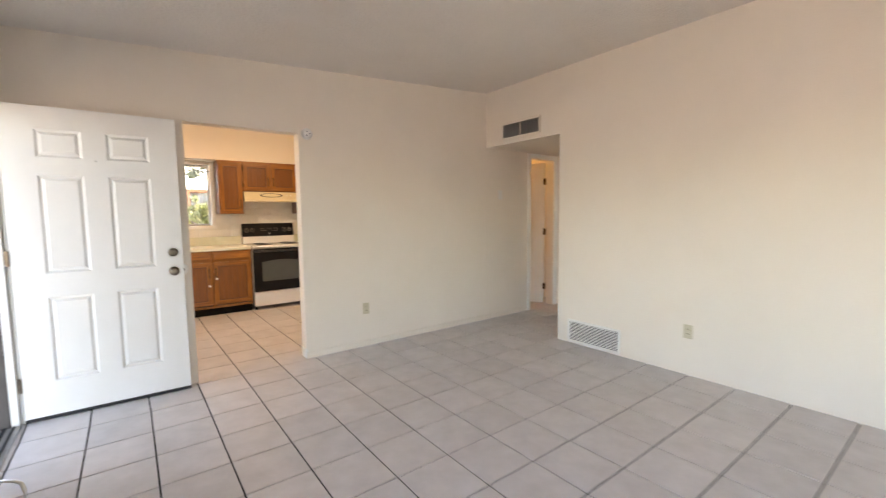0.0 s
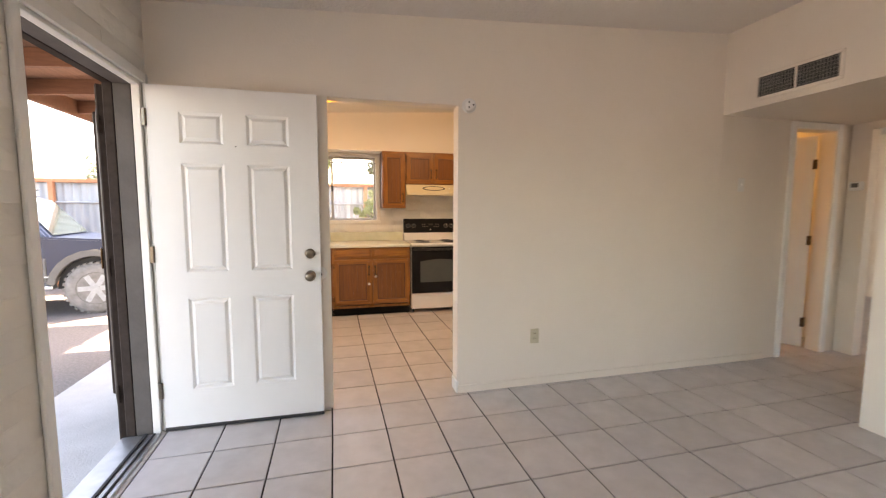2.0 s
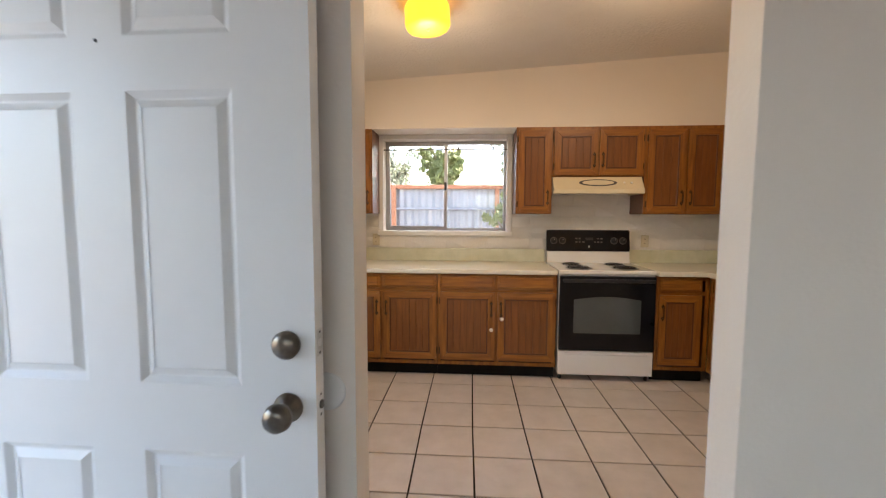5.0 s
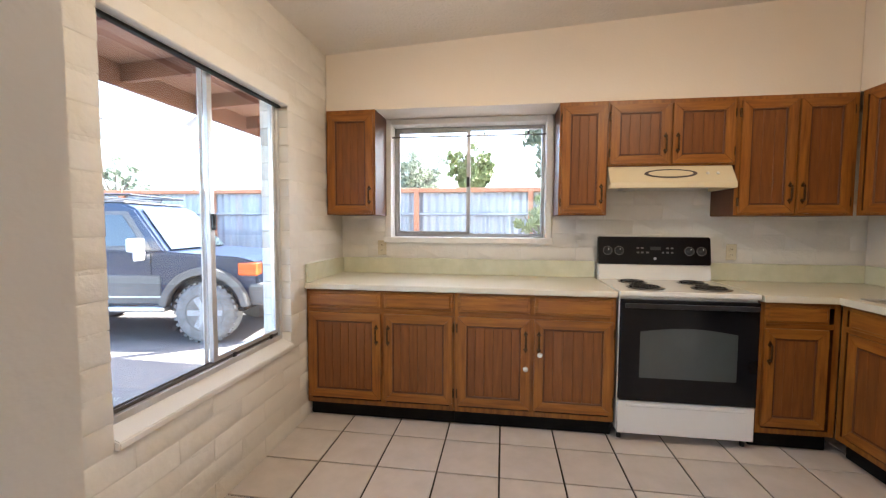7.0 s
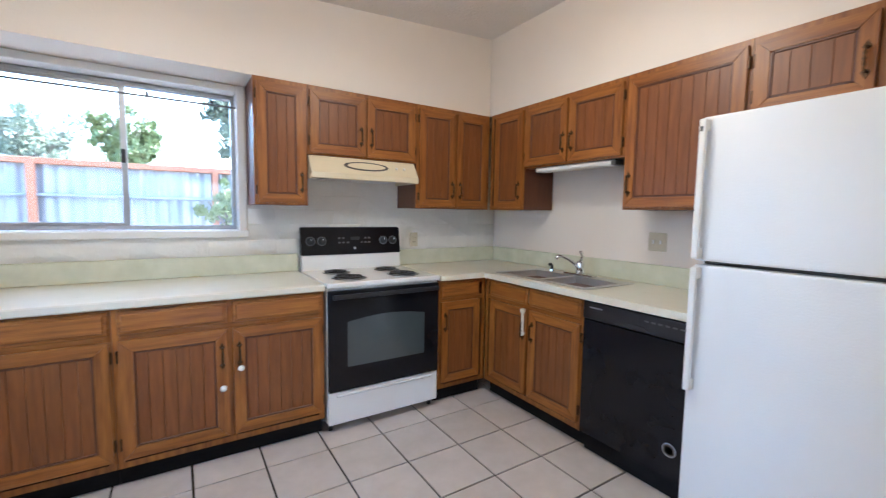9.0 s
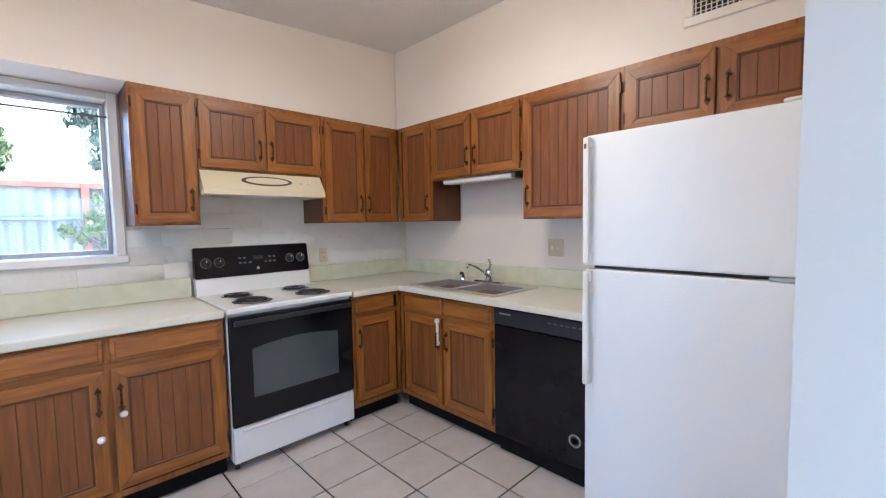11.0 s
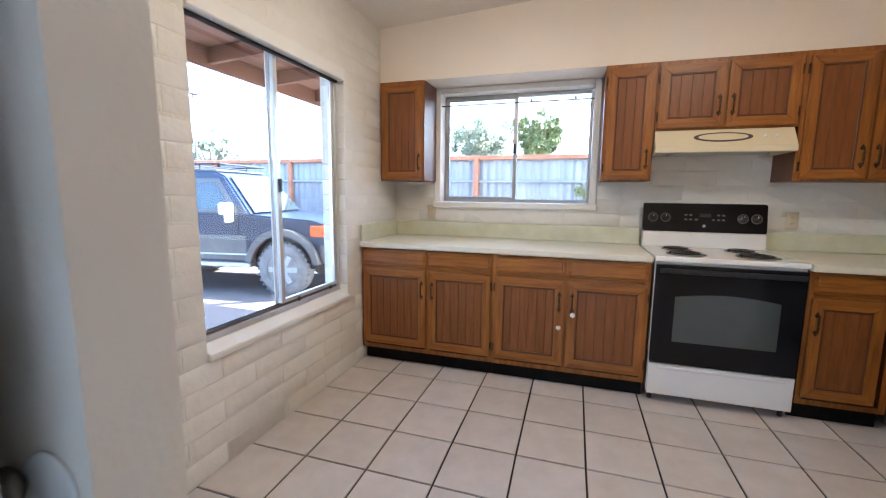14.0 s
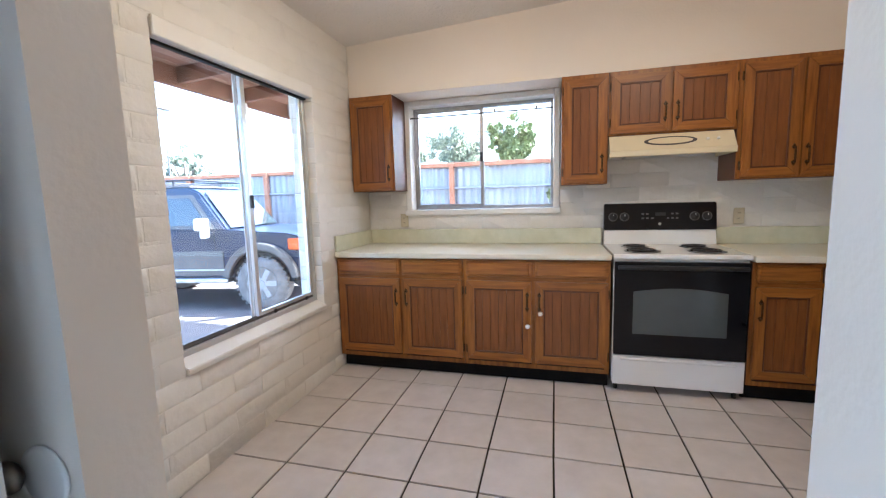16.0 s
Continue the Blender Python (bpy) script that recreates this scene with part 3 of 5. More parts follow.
outlet(pose(8.6, 5.1, 0.35, 0, 0, -90), "grey outlet in the far room", ALMOND)

def supply_vent():
    v = thing("wall_vent", pose(XR, 3.19, 2.268, 0, 0, -90), "white wall register with dark louvres above the hall opening", "vent")
    part("frame", boxes((-0.285, -0.012, -0.095, 0.285, 0, -0.072), (-0.285, -0.012, 0.072, 0.285, 0, 0.095), (-0.285, -0.012, -0.072, -0.262, 0, 0.072), (0.262, -0.012, -0.072, 0.285, 0, 0.072), (-0.008, -0.012, -0.072, 0.008, 0, 0.072), bevel=0.003), WALL, v)
    # Dark sheet in place of the shaded duct behind the slats.
    part("shade_backing", boxes((-0.262, -0.002, -0.072, 0.262, -0.001, 0.072)), DARK, v)
    for k in range(26):
        x = -0.252 + k * 0.0202
        if abs(x) > 0.012:
            part("slat", boxes((x - 0.002, -0.011, -0.072, x + 0.002, -0.004, 0.072)), ALU, v)
    part("crossbar", boxes(*[(-0.262, -0.006, -0.06 + 0.024 * k, 0.262, -0.004, -0.057 + 0.024 * k) for k in range(6)]), ALU, v)


def return_grille():
    v = thing("return_grille", pose(XR, 2.245, 0.125, 0, 0, -90), "white louvred return air grille low on the wall", "vent")
    part("frame", boxes((-0.285, -0.012, -0.118, 0.285, 0, -0.095), (-0.285, -0.012, 0.095, 0.285, 0, 0.118), (-0.285, -0.012, -0.095, -0.262, 0, 0.095), (0.262, -0.012, -0.095, 0.285, 0, 0.095), bevel=0.003), WHITE, v)
    # Shade between the louvres is put in as a dark sheet.
    part("shade_backing", boxes((-0.262, -0.002, -0.095, 0.262, -0.001, 0.095)), DARK, v)
    for k in range(13):
        z = -0.088 + k * 0.0147
        part("slat", prism([(-0.011, z - 0.005), (-0.009, z - 0.005), (-0.003, z + 0.0015), (-0.005, z + 0.0015)], -0.262, 0.262), WHITE, v)


def kitchen_vent():
    v = thing("wall_vent", pose(2.903, 4.108, 2.354, 0, 0, -90), "cream register with a dark grid on the kitchen soffit", "vent")
    part("frame", boxes((-0.31, -0.014, -0.14, 0.31, 0, -0.10), (-0.31, -0.014, 0.10, 0.31, 0, 0.14), (-0.31, -0.014, -0.10, -0.27, 0, 0.10), (0.27, -0.014, -0.10, 0.31, 0, 0.10), bevel=0.004), WALL, v)
    # Dark sheet painted as the shade behind the grid.
    part("shade_backing", boxes((-0.27, -0.002, -0.10, 0.27, -0.001, 0.10)), DARK, v)
    for k in range(27):
        x = -0.26 + k * 0.02
        part("slat", boxes((x - 0.002, -0.012, -0.1, x + 0.002, -0.006, 0.1)), WALL, v)
    part("crossbar", boxes(*[(-0.27, -0.008, -0.09 + 0.02 * k, 0.27, -0.006, -0.087 + 0.02 * k) for k in range(10)]), WALL, v)


supply_vent()
return_grille()
kitchen_vent()

sd = thing("smoke_detector", pose(1.412, YD, 2.060), "round white smoke detector beside the opening", "smoke detector")
part("base", lathe([(0.01, 0), (0.050, 0), (0.050, -0.012), (0.046, -0.014), (0.01, -0.014)], "Y", 40), SAFE, sd)
part("cover", lathe([(0.01, -0.0142), (0.044, -0.0142), (0.042, -0.034), (0.030, -0.042), (0.01, -0.043)], "Y", 40), SAFE, sd, "", True)
for k in range(3):
    a = 2.1 * k
    part("sounder_hole", lathe([(0.001, -0.040), (0.006, -0.040), (0.006, -0.0432), (0.001, -0.0432)], "Y", 10, (0.02 * math.cos(a), 0, 0.02 * math.sin(a))), DARK, sd)
th = thing("thermostat", pose(HX, 3.663, 1.565, 0, 0, -90), "white wall thermostat with a grey screen in the hall", "thermostat")
part("body", boxes((-0.055, -0.025, -0.04, 0.055, 0, 0.04), bevel=0.006), SAFE, th)
part("screen", boxes((-0.035, -0.0265, -0.012, 0.02, -0.0245, 0.026)), GREYP, th)

# ---- kitchen cupboards ----
def handle(parent, x, z, y):
    """Antique pull: two leaf-shaped plates and a swelling grip, hung upright."""
    h = part("handle", lathe([(0.004, -0.045), (0.0042, -0.032), (0.0065, -0.02), (0.0045, -0.008), (0.007, 0.0), (0.0045, 0.008), (0.0065, 0.02), (0.0042, 0.032), (0.004, 0.045)], "Z", 10, (x, y - 0.022, z)), BRONZE, parent, "antique bronze pull", True)
    for s in (-1, 1):
        part("plate", prism([(x - 0.006, z + s * 0.036), (x - 0.014, z + s * 0.046), (x - 0.008, z + s * 0.056), (x, z + s * 0.070), (x + 0.008, z + s * 0.056), (x + 0.014, z + s * 0.046), (x + 0.006, z + s * 0.036)][::s], y - 0.004, y - 0.0005, "Y"), BRONZE, h)
        part("post", rods(((x, y - 0.003, z + s * 0.046), (x, y - 0.024, z + s * 0.044), 0.0045), seg=8), BRONZE, h)
    return h


def cupboard_door(parent, x0, x1, z0, z1, y, side, low, hinge=True, pitch=0.062, has_handle=True):
    """Framed door with a grooved plank panel; its back at y, front 20 mm nearer. side: where the pull stands, -1 or 1."""
    f, t = 0.056, 0.02
    def rail(outline):
        return prism(outline, y - t, y - 0.001, "Y", 0.0025)
    d = part("door", rail([(x0, z0), (x0 + f, z0 + f), (x0 + f, z1 - f), (x0, z1)]), OAK, parent)
    part("stile", rail([(x1, z0), (x1, z1), (x1 - f, z1 - f), (x1 - f, z0 + f)]), OAK, d)
    part("rail", rail([(x0 + 0.0006, z0), (x1 - 0.0006, z0), (x1 - f, z0 + f - 0.0006), (x0 + f, z0 + f - 0.0006)]), OAKH, d)
    part("rail", rail([(x0 + f, z1 - f + 0.0006), (x1 - f, z1 - f + 0.0006), (x1 - 0.0006, z1), (x0 + 0.0006, z1)]), OAKH, d)
    b = 0.010
    a0, a1, c0, c1 = x0 + f, x1 - f, z0 + f, z1 - f
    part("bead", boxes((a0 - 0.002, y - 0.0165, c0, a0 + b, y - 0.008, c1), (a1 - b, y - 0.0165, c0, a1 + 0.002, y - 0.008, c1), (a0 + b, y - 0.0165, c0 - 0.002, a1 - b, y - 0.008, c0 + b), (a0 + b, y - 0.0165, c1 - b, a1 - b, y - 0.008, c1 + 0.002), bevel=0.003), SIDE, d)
    n = max(2, round((a1 - a0) / pitch))
    wd = (a1 - a0) / n
    for k in range(n):
        part("plank", boxes((a0 + k * wd + 0.0006, y - 0.011, c0 - 0.004, a0 + (k + 1) * wd - 0.0006, y - 0.003, c1 + 0.004), bevel=0.0012), PANEL, d)
    part("panel_back", boxes((a0 - 0.004, y - 0.004, c0 - 0.006, a1 + 0.004, y - 0.001, c1 + 0.006)), DARK, d)
    if has_handle:
        hx = x1 - 0.028 if side > 0 else x0 + 0.028
        handle(d, hx, z0 + 0.13 if low else z1 - 0.14, y - t)
    if hinge:
        gx = x0 - 0.004 if side > 0 else x1 + 0.004
        for z in (z0 + 0.075, z1 - 0.075):
            part("hinge", boxes((gx - 0.005, y - 0.018, z - 0.028, gx + 0.005, y - 0.001, z + 0.028), bevel=0.003), BRONZE, d)
    return d


def drawer_front(parent, x0, x1, z0, z1, y):
    bm = boxes((x0, y - 0.012, z0, x1, y - 0.001, z1), (x0 + 0.016, y - 0.02, z0 + 0.016, x1 - 0.016, y - 0.011, z1 - 0.016), bevel=0.004)
    d = part("drawer_front", bm, OAKH, parent)
    return d


def carcass(parent, x0, x1, z0, z1, depth, top=True):
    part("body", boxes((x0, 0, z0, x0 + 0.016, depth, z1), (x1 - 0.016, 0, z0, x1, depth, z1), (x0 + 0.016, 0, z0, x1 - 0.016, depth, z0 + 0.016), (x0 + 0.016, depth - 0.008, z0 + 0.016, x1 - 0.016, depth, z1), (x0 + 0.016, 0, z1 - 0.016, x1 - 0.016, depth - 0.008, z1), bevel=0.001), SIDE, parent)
    part("face_frame", boxes((x0, -0.004, z0, x0 + 0.03, -0.0005, z1), (x1 - 0.03, -0.004, z0, x1, -0.0005, z1), (x0 + 0.03, -0.004, z0, x1 - 0.03, -0.0005, z0 + 0.03), (x0 + 0.03, -0.004, z1 - 0.03, x1 - 0.03, -0.0005, z1)), OAK, parent)


def wall_cupboard(m, x0, x1, z0, z1, doors, label, low=True, depth=0.300):
    """doors: (x0, x1, side of the pull)."""
    c = thing("wall_cupboard", m, label, "kitchen cabinet", "wall cupboards")
    carcass(c, x0, x1, z0, z1, depth)
    inner = [d for d in doors[1:]]
    for d in inner:
        part("mullion", boxes((d[0] - 0.02, -0.0042, z0 + 0.031, d[0] + 0.012, -0.0004, z1 - 0.031)), OAK, c)
    for a, b, s in doors:
        cupboard_door(c, a, b, z0 + 0.012, z1 - 0.028, -0.004, s, low)
    return c


N = pose(0, 6.528, 0)                      # cupboards on the back wall, front towards -y
E = pose(2.900, 0, 0, 0, 0, -90)           # cupboards on the side wall: local x = -y of the room, front towards -x
UB, UT = 1.368, 2.121
wall_cupboard(N, XL + 0.004, -0.168, UB, UT, [(XL + 0.02, -0.180, 1)], "small brown oak wall cupboard in the corner by the window")
wall_cupboard(N, 1.120, 1.432, UB, UT, [(1.134, 1.420, 1)], "narrow brown oak wall cupboard beside the window")
wall_cupboard(N, 1.434, 2.212, 1.692, UT, [(1.446, 1.812, 1), (1.830, 2.196, -1)], "short brown oak double cupboard above the range hood")
wall_cupboard(N, 2.214, 2.895, UB, UT, [(2.236, 2.552, 1), (2.568, 2.862, -1)], "brown oak double wall cupboard in the corner")
wall_cupboard(E, -6.500, -6.105, UB, UT, [(-6.430, -6.118, 1)], "narrow brown oak corner cupboard next to the sink")
wall_cupboard(E, -6.103, -5.290, 1.668, UT, [(-6.092, -5.706, 1), (-5.692, -5.304, -1)], "short brown oak double cupboard over the sink")
wall_cupboard(E, -5.288, -4.682, UB, UT, [(-5.274, -4.696, -1)], "wide single-door brown oak wall cupboard")
wall_cupboard(E, -4.680, -3.860, 1.775, UT, [(-4.668, -4.284, 1), (-4.262, -3.876, -1)], "short brown oak double cupboard over the refrigerator")

BD = 6.192                                  # carcass front of the base units
NB = pose(0, BD, 0)
EB = pose(2.628, 0, 0, 0, 0, -90)
def base_cupboard(m, x0, x1, cols, label, depth):
    c = thing("base_cupboard", m, label, "kitchen cabinet", "base cupboards")
    carcass(c, x0, x1, 0.105, 0.872, depth)
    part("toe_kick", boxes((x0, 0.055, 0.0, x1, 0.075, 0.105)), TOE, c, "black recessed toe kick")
    part("mid_rail", boxes((x0 + 0.031, -0.0042, 0.722, x1 - 0.031, -0.0004, 0.752)), OAKH, c)
    for a, b, s in cols:
        if a > x0 + 0.05:
            part("mullion", boxes((a - 0.025, -0.0038, 0.136, a + 0.012, -0.0003, 0.841)), OAK, c)
        drawer_front(c, a, b, 0.748, 0.862, -0.004)
        cupboard_door(c, a, b, 0.150, 0.722, -0.004, s, False, pitch=0.058)
    return c


b1 = base_cupboard(NB, XL + 0.004, 0.452, [(-0.520, -0.026, 1), (-0.004, 0.444, -1)], "brown oak double base cupboard under the counter by the front window", 0.62)
b2 = base_cupboard(NB, 0.454, 1.428, [(0.476, 0.926, 1), (0.950, 1.414, -1)], "brown oak double base cupboard beside the stove", 0.62)
base_cupboard(NB, 2.214, 2.620, [(2.232, 2.560, -1)], "single brown oak base cupboard between stove and corner", 0.62)
sinkb = base_cupboard(EB, -6.180, -5.302, [(-6.110, -5.738, 1), (-5.714, -5.316, -1)], "brown oak sink base cupboard with white child latch", 0.57)

# round white child locks and the latch strap
def sticker(m, label):
    s = thing("child_lock", m, label, "child lock", "child locks")
    part("disc", lathe([(0.002, 0), (0.016, 0), (0.015, -0.008), (0.002, -0.009)], "Y", 20), STICKER, s, "", True)
    return s


sticker(pose(0.900, BD - 0.0245, 0.410), "round white child lock disc on a cupboard door")
sticker(pose(0.985, BD - 0.0245, 0.503), "round white child lock disc on a cupboard door")
st = thing("child_lock", pose(2.6035, 5.765, 0.62, 0, 0, -90), "white plastic strap lock on the sink cupboard", "child lock", "child locks")
part("strap", boxes((-0.012, -0.012, -0.06, 0.012, 0, 0.09), bevel=0.005), SAFE, st)
for z in (-0.06, 0.09):
    part("button", lathe([(0.002, 0), (0.017, 0), (0.016, -0.016), (0.002, -0.017)], "Y", 20, (0, 0, z)), SAFE, st)

# ---- worktops ----
wt = thing("worktop", pose(0, 0, 0), "cream laminate worktop along the window wall", "worktop")
part("slab", boxes((XL + 0.001, 6.155, 0.874, 1.429, YB - 0.010, 0.912), bevel=0.006), LAMINATE, wt)
part("upstand", boxes((XL + 0.022, YB - 0.030, 0.9125, 1.429, YB - 0.0105, 1.036), (XL + 0.001, 6.170, 0.9125, XL + 0.020, YB - 0.0105, 1.036), bevel=0.004), SPLASH, wt, "greenish mottled upstand")
wt = thing("worktop", pose(0, 0, 0), "cream laminate corner worktop with a sink cut-out", "worktop")
SX0, SX1, SY0, SY1 = 2.665, 3.085, 5.335, 6.085
part("slab", prism([(2.214, 6.155), (2.588, 6.155), (2.588, 5.7003), (SX0, 5.7003), (SX0, SY1), (SX1, SY1), (SX1, SY0), (SX0, SY0), (SX0, 5.70), (2.588, 5.70), (2.588, 4.70), (XKR - 0.002, 4.70), (XKR - 0.002, YB - 0.010), (2.214, YB - 0.010)], 0.874, 0.912, "Z"), LAMINATE, wt)
part("edge", boxes((2.214, 6.149, 0.874, 2.582, 6.155, 0.9125), (2.582, 4.70, 0.874, 2.588, 6.155, 0.9125), bevel=0.002), LAMINATE, wt)
part("upstand", boxes((2.214, YB - 0.030, 0.9125, XKR - 0.022, YB - 0.0105, 1.036), (XKR - 0.021, 4.70, 0.9125, XKR - 0.001, YB - 0.0105, 1.036), bevel=0.004), SPLASH, wt, "greenish mottled upstand")

def sink():
    s = thing("kitchen_sink", pose(0, 0, 0.913), "double-bowl stainless steel sink set in the worktop", "sink")
    my = (SY0 + SY1) / 2
    x1b = SX1 - 0.075
    part("rim", boxes((SX0 - 0.02, SY0 - 0.02, 0, SX0 + 0.025, SY1 + 0.02, 0.006), (x1b, SY0 - 0.02, 0, SX1 + 0.02, SY1 + 0.02, 0.006), (SX0 + 0.025, SY0 - 0.02, 0, x1b, SY0 + 0.025, 0.006), (SX0 + 0.025, SY1 - 0.025, 0, x1b, SY1 + 0.02, 0.006), (SX0 + 0.025, my - 0.02, 0, x1b, my + 0.02, 0.006), bevel=0.0025), STEEL, s)
    for y0, y1 in ((SY0 + 0.02, my - 0.015), (my + 0.015, SY1 - 0.02)):
        x0, x1, dz, t = SX0 + 0.02, x1b + 0.005, -0.17, 0.003
        bowl = part("bowl", boxes((x0, y0, dz, x1, y1, dz + t), (x0, y0, dz, x0 + t, y1, 0.003), (x1 - t, y0, dz, x1, y1, 0.003), (x0, y0, dz, x1, y0 + t, 0.003), (x0, y1 - t, dz, x1, y1, 0.003)), STEEL, s)
        part("drain", lathe([(0.005, dz + t), (0.042, dz + t), (0.04, dz + t + 0.004), (0.005, dz + t + 0.002)], "Z", 24, ((x0 + x1) / 2, (y0 + y1) / 2, 0)), CHROME, bowl)


sink()

def bend(points, r, seg=12):
    """A tube along a row of points."""
    bm = bmesh.new()
    ps = [Vector(p) for p in points]
    rings = []
    for k, p in enumerate(ps):
        d = (ps[min(k + 1, len(ps) - 1)] - ps[max(k - 1, 0)]).normalized()
        q = d.to_track_quat("Z", "Y")
        rings.append([bm.verts.new(p + q @ Vector((r * math.cos(2 * math.pi * j / seg), r * math.sin(2 * math.pi * j / seg), 0))) for j in range(seg)])
    for u, v in zip(rings, rings[1:]):
        for j in range(seg):
            bm.faces.new((u[j], u[(j + 1) % seg], v[(j + 1) % seg], v[j]))
    bm.faces.new(rings[0])
    bm.faces.new(rings[-1])
    bmesh.ops.recalc_face_normals(bm, faces=bm.faces[:])
    return bm


fc = thing("faucet", pose(3.060, 5.70, 0.919), "chrome single-lever kitchen faucet behind the sink", "faucet")
part("base_plate", boxes((-0.028, -0.125, 0, 0.028, 0.125, 0.012), bevel=0.005), CHROME, fc)
part("body", lathe([(0.01, 0.012), (0.027, 0.012), (0.024, 0.06), (0.026, 0.085), (0.018, 0.10), (0.005, 0.102)], "Z", 24), CHROME, fc, "", True)
part("spout", bend([(-0.01, 0.0, 0.05), (-0.05, 0.01, 0.085), (-0.10, 0.02, 0.118), (-0.15, 0.03, 0.138), (-0.185, 0.037, 0.138), (-0.198, 0.04, 0.120)], 0.011), CHROME, fc, "", True)
part("lever", bend([(0.0, 0, 0.098), (0.012, -0.006, 0.125), (-0.005, -0.012, 0.155), (-0.022, -0.016, 0.165)], 0.009), CHROME, fc, "", True)
sp = thing("side_sprayer", pose(3.055, 5.95, 0.919), "small black and chrome side sprayer by the faucet", "sprayer")
part("collar", lathe([(0.004, 0), (0.02, 0), (0.017, 0.015), (0.004, 0.016)], "Z", 20), CHROME, sp)
part("head", bend([(0, 0, 0.015), (0, 0, 0.04), (-0.015, 0, 0.052), (-0.03, 0, 0.05)], 0.011), BLACKP, sp, "black spray head", True)

ul = thing("undercabinet_light", pose(2.955, 5.70, 1.667), "white fluorescent light bar under the sink cupboard", "light")
part("housing", boxes((-0.045, -0.31, -0.032, 0.045, 0.31, 0), bevel=0.008), SAFE, ul)
part("end_switch", boxes((-0.046, -0.34, -0.034, 0.046, -0.311, 0), bevel=0.004), GREYP, ul)

# ---- range hood ----
def hood():
    h = thing("range_hood", pose(1.438, 6.825, 0), "almond enamel range hood above the stove", "range hood")
    w = 0.757
    part("shell", prism([(-0.012, 1.689), (-0.300, 1.689), (-0.372, 1.582), (-0.372, 1.568), (-0.012, 1.568)], 0, w, "X"), HOODM, h)
    part("lip", prism([(-0.372, 1.5815), (-0.377, 1.579), (-0.377, 1.546), (-0.370, 1.541), (-0.366, 1.545), (-0.366, 1.567)], 0.0, w, "X"), HOODM, h)
    for x in (0.0, w - 0.006):
        part("skirt", boxes((x, -0.34, 1.541, x + 0.006, -0.012, 1.5675)), HOODM, h)
    bd = part("badge", prism([(w * 0.5 + 0.16 * math.cos(a * math.pi / 16), -0.336 + 0.036 * math.sin(a * math.pi / 16)) for a in range(32)], 0.0, 0.003, "Z"), GREYJ, h)
    bd.matrix_basis = Matrix.Translation((0, 0, 1.6365)) @ Matrix.Translation((0, -0.336, 0)) @ Matrix.Rotation(radians(56.1), 4, "X") @ Matrix.Translation((0, 0.336, 0))
    inner = part("badge_field", prism([(w * 0.5 + 0.135 * math.cos(a * math.pi / 16), -0.336 + 0.026 * math.sin(a * math.pi / 16)) for a in range(32)], 0.0, 0.0042, "Z"), HOODM, h)
    inner.matrix_basis = bd.matrix_basis.copy()
    for k in range(2):
        kb = part("switch", lathe([(0.002, 0), (0.010, 0), (0.008, 0.008), (0.002, 0.008)], "Z", 14, (0.60 + 0.06 * k, -0.336, 0)), SAFE, h)
        kb.matrix_basis = bd.matrix_basis.copy()
    part("filter", boxes((0.12, -0.36, 1.548, 0.64, -0.06, 1.559)), STEEL, h)


hood()

# ---- stove ----
def coil(parent, x, y, r):
    pan = part("drip_pan", lathe([(0.01, 0.910), (r * 0.6, 0.910), (r + 0.012, 0.9165), (r + 0.014, 0.918), (r + 0.005, 0.9185), (r * 0.5, 0.913), (0.01, 0.913)], "Z", 32, (x, y, 0)), BLACKP, parent, "black drip pan", True)
    pts = []
    turns = 3.6
    for k in range(int(turns * 24)):
        a = k / 24 * 2 * math.pi
        rr = 0.022 + (r - 0.026) * k / (turns * 24)
        pts.append((x + rr * math.cos(a), y + rr * math.sin(a), 0.924))
    part("coil", bend(pts, 0.005, 6), BLACKP, pan, "black heating coil", True)


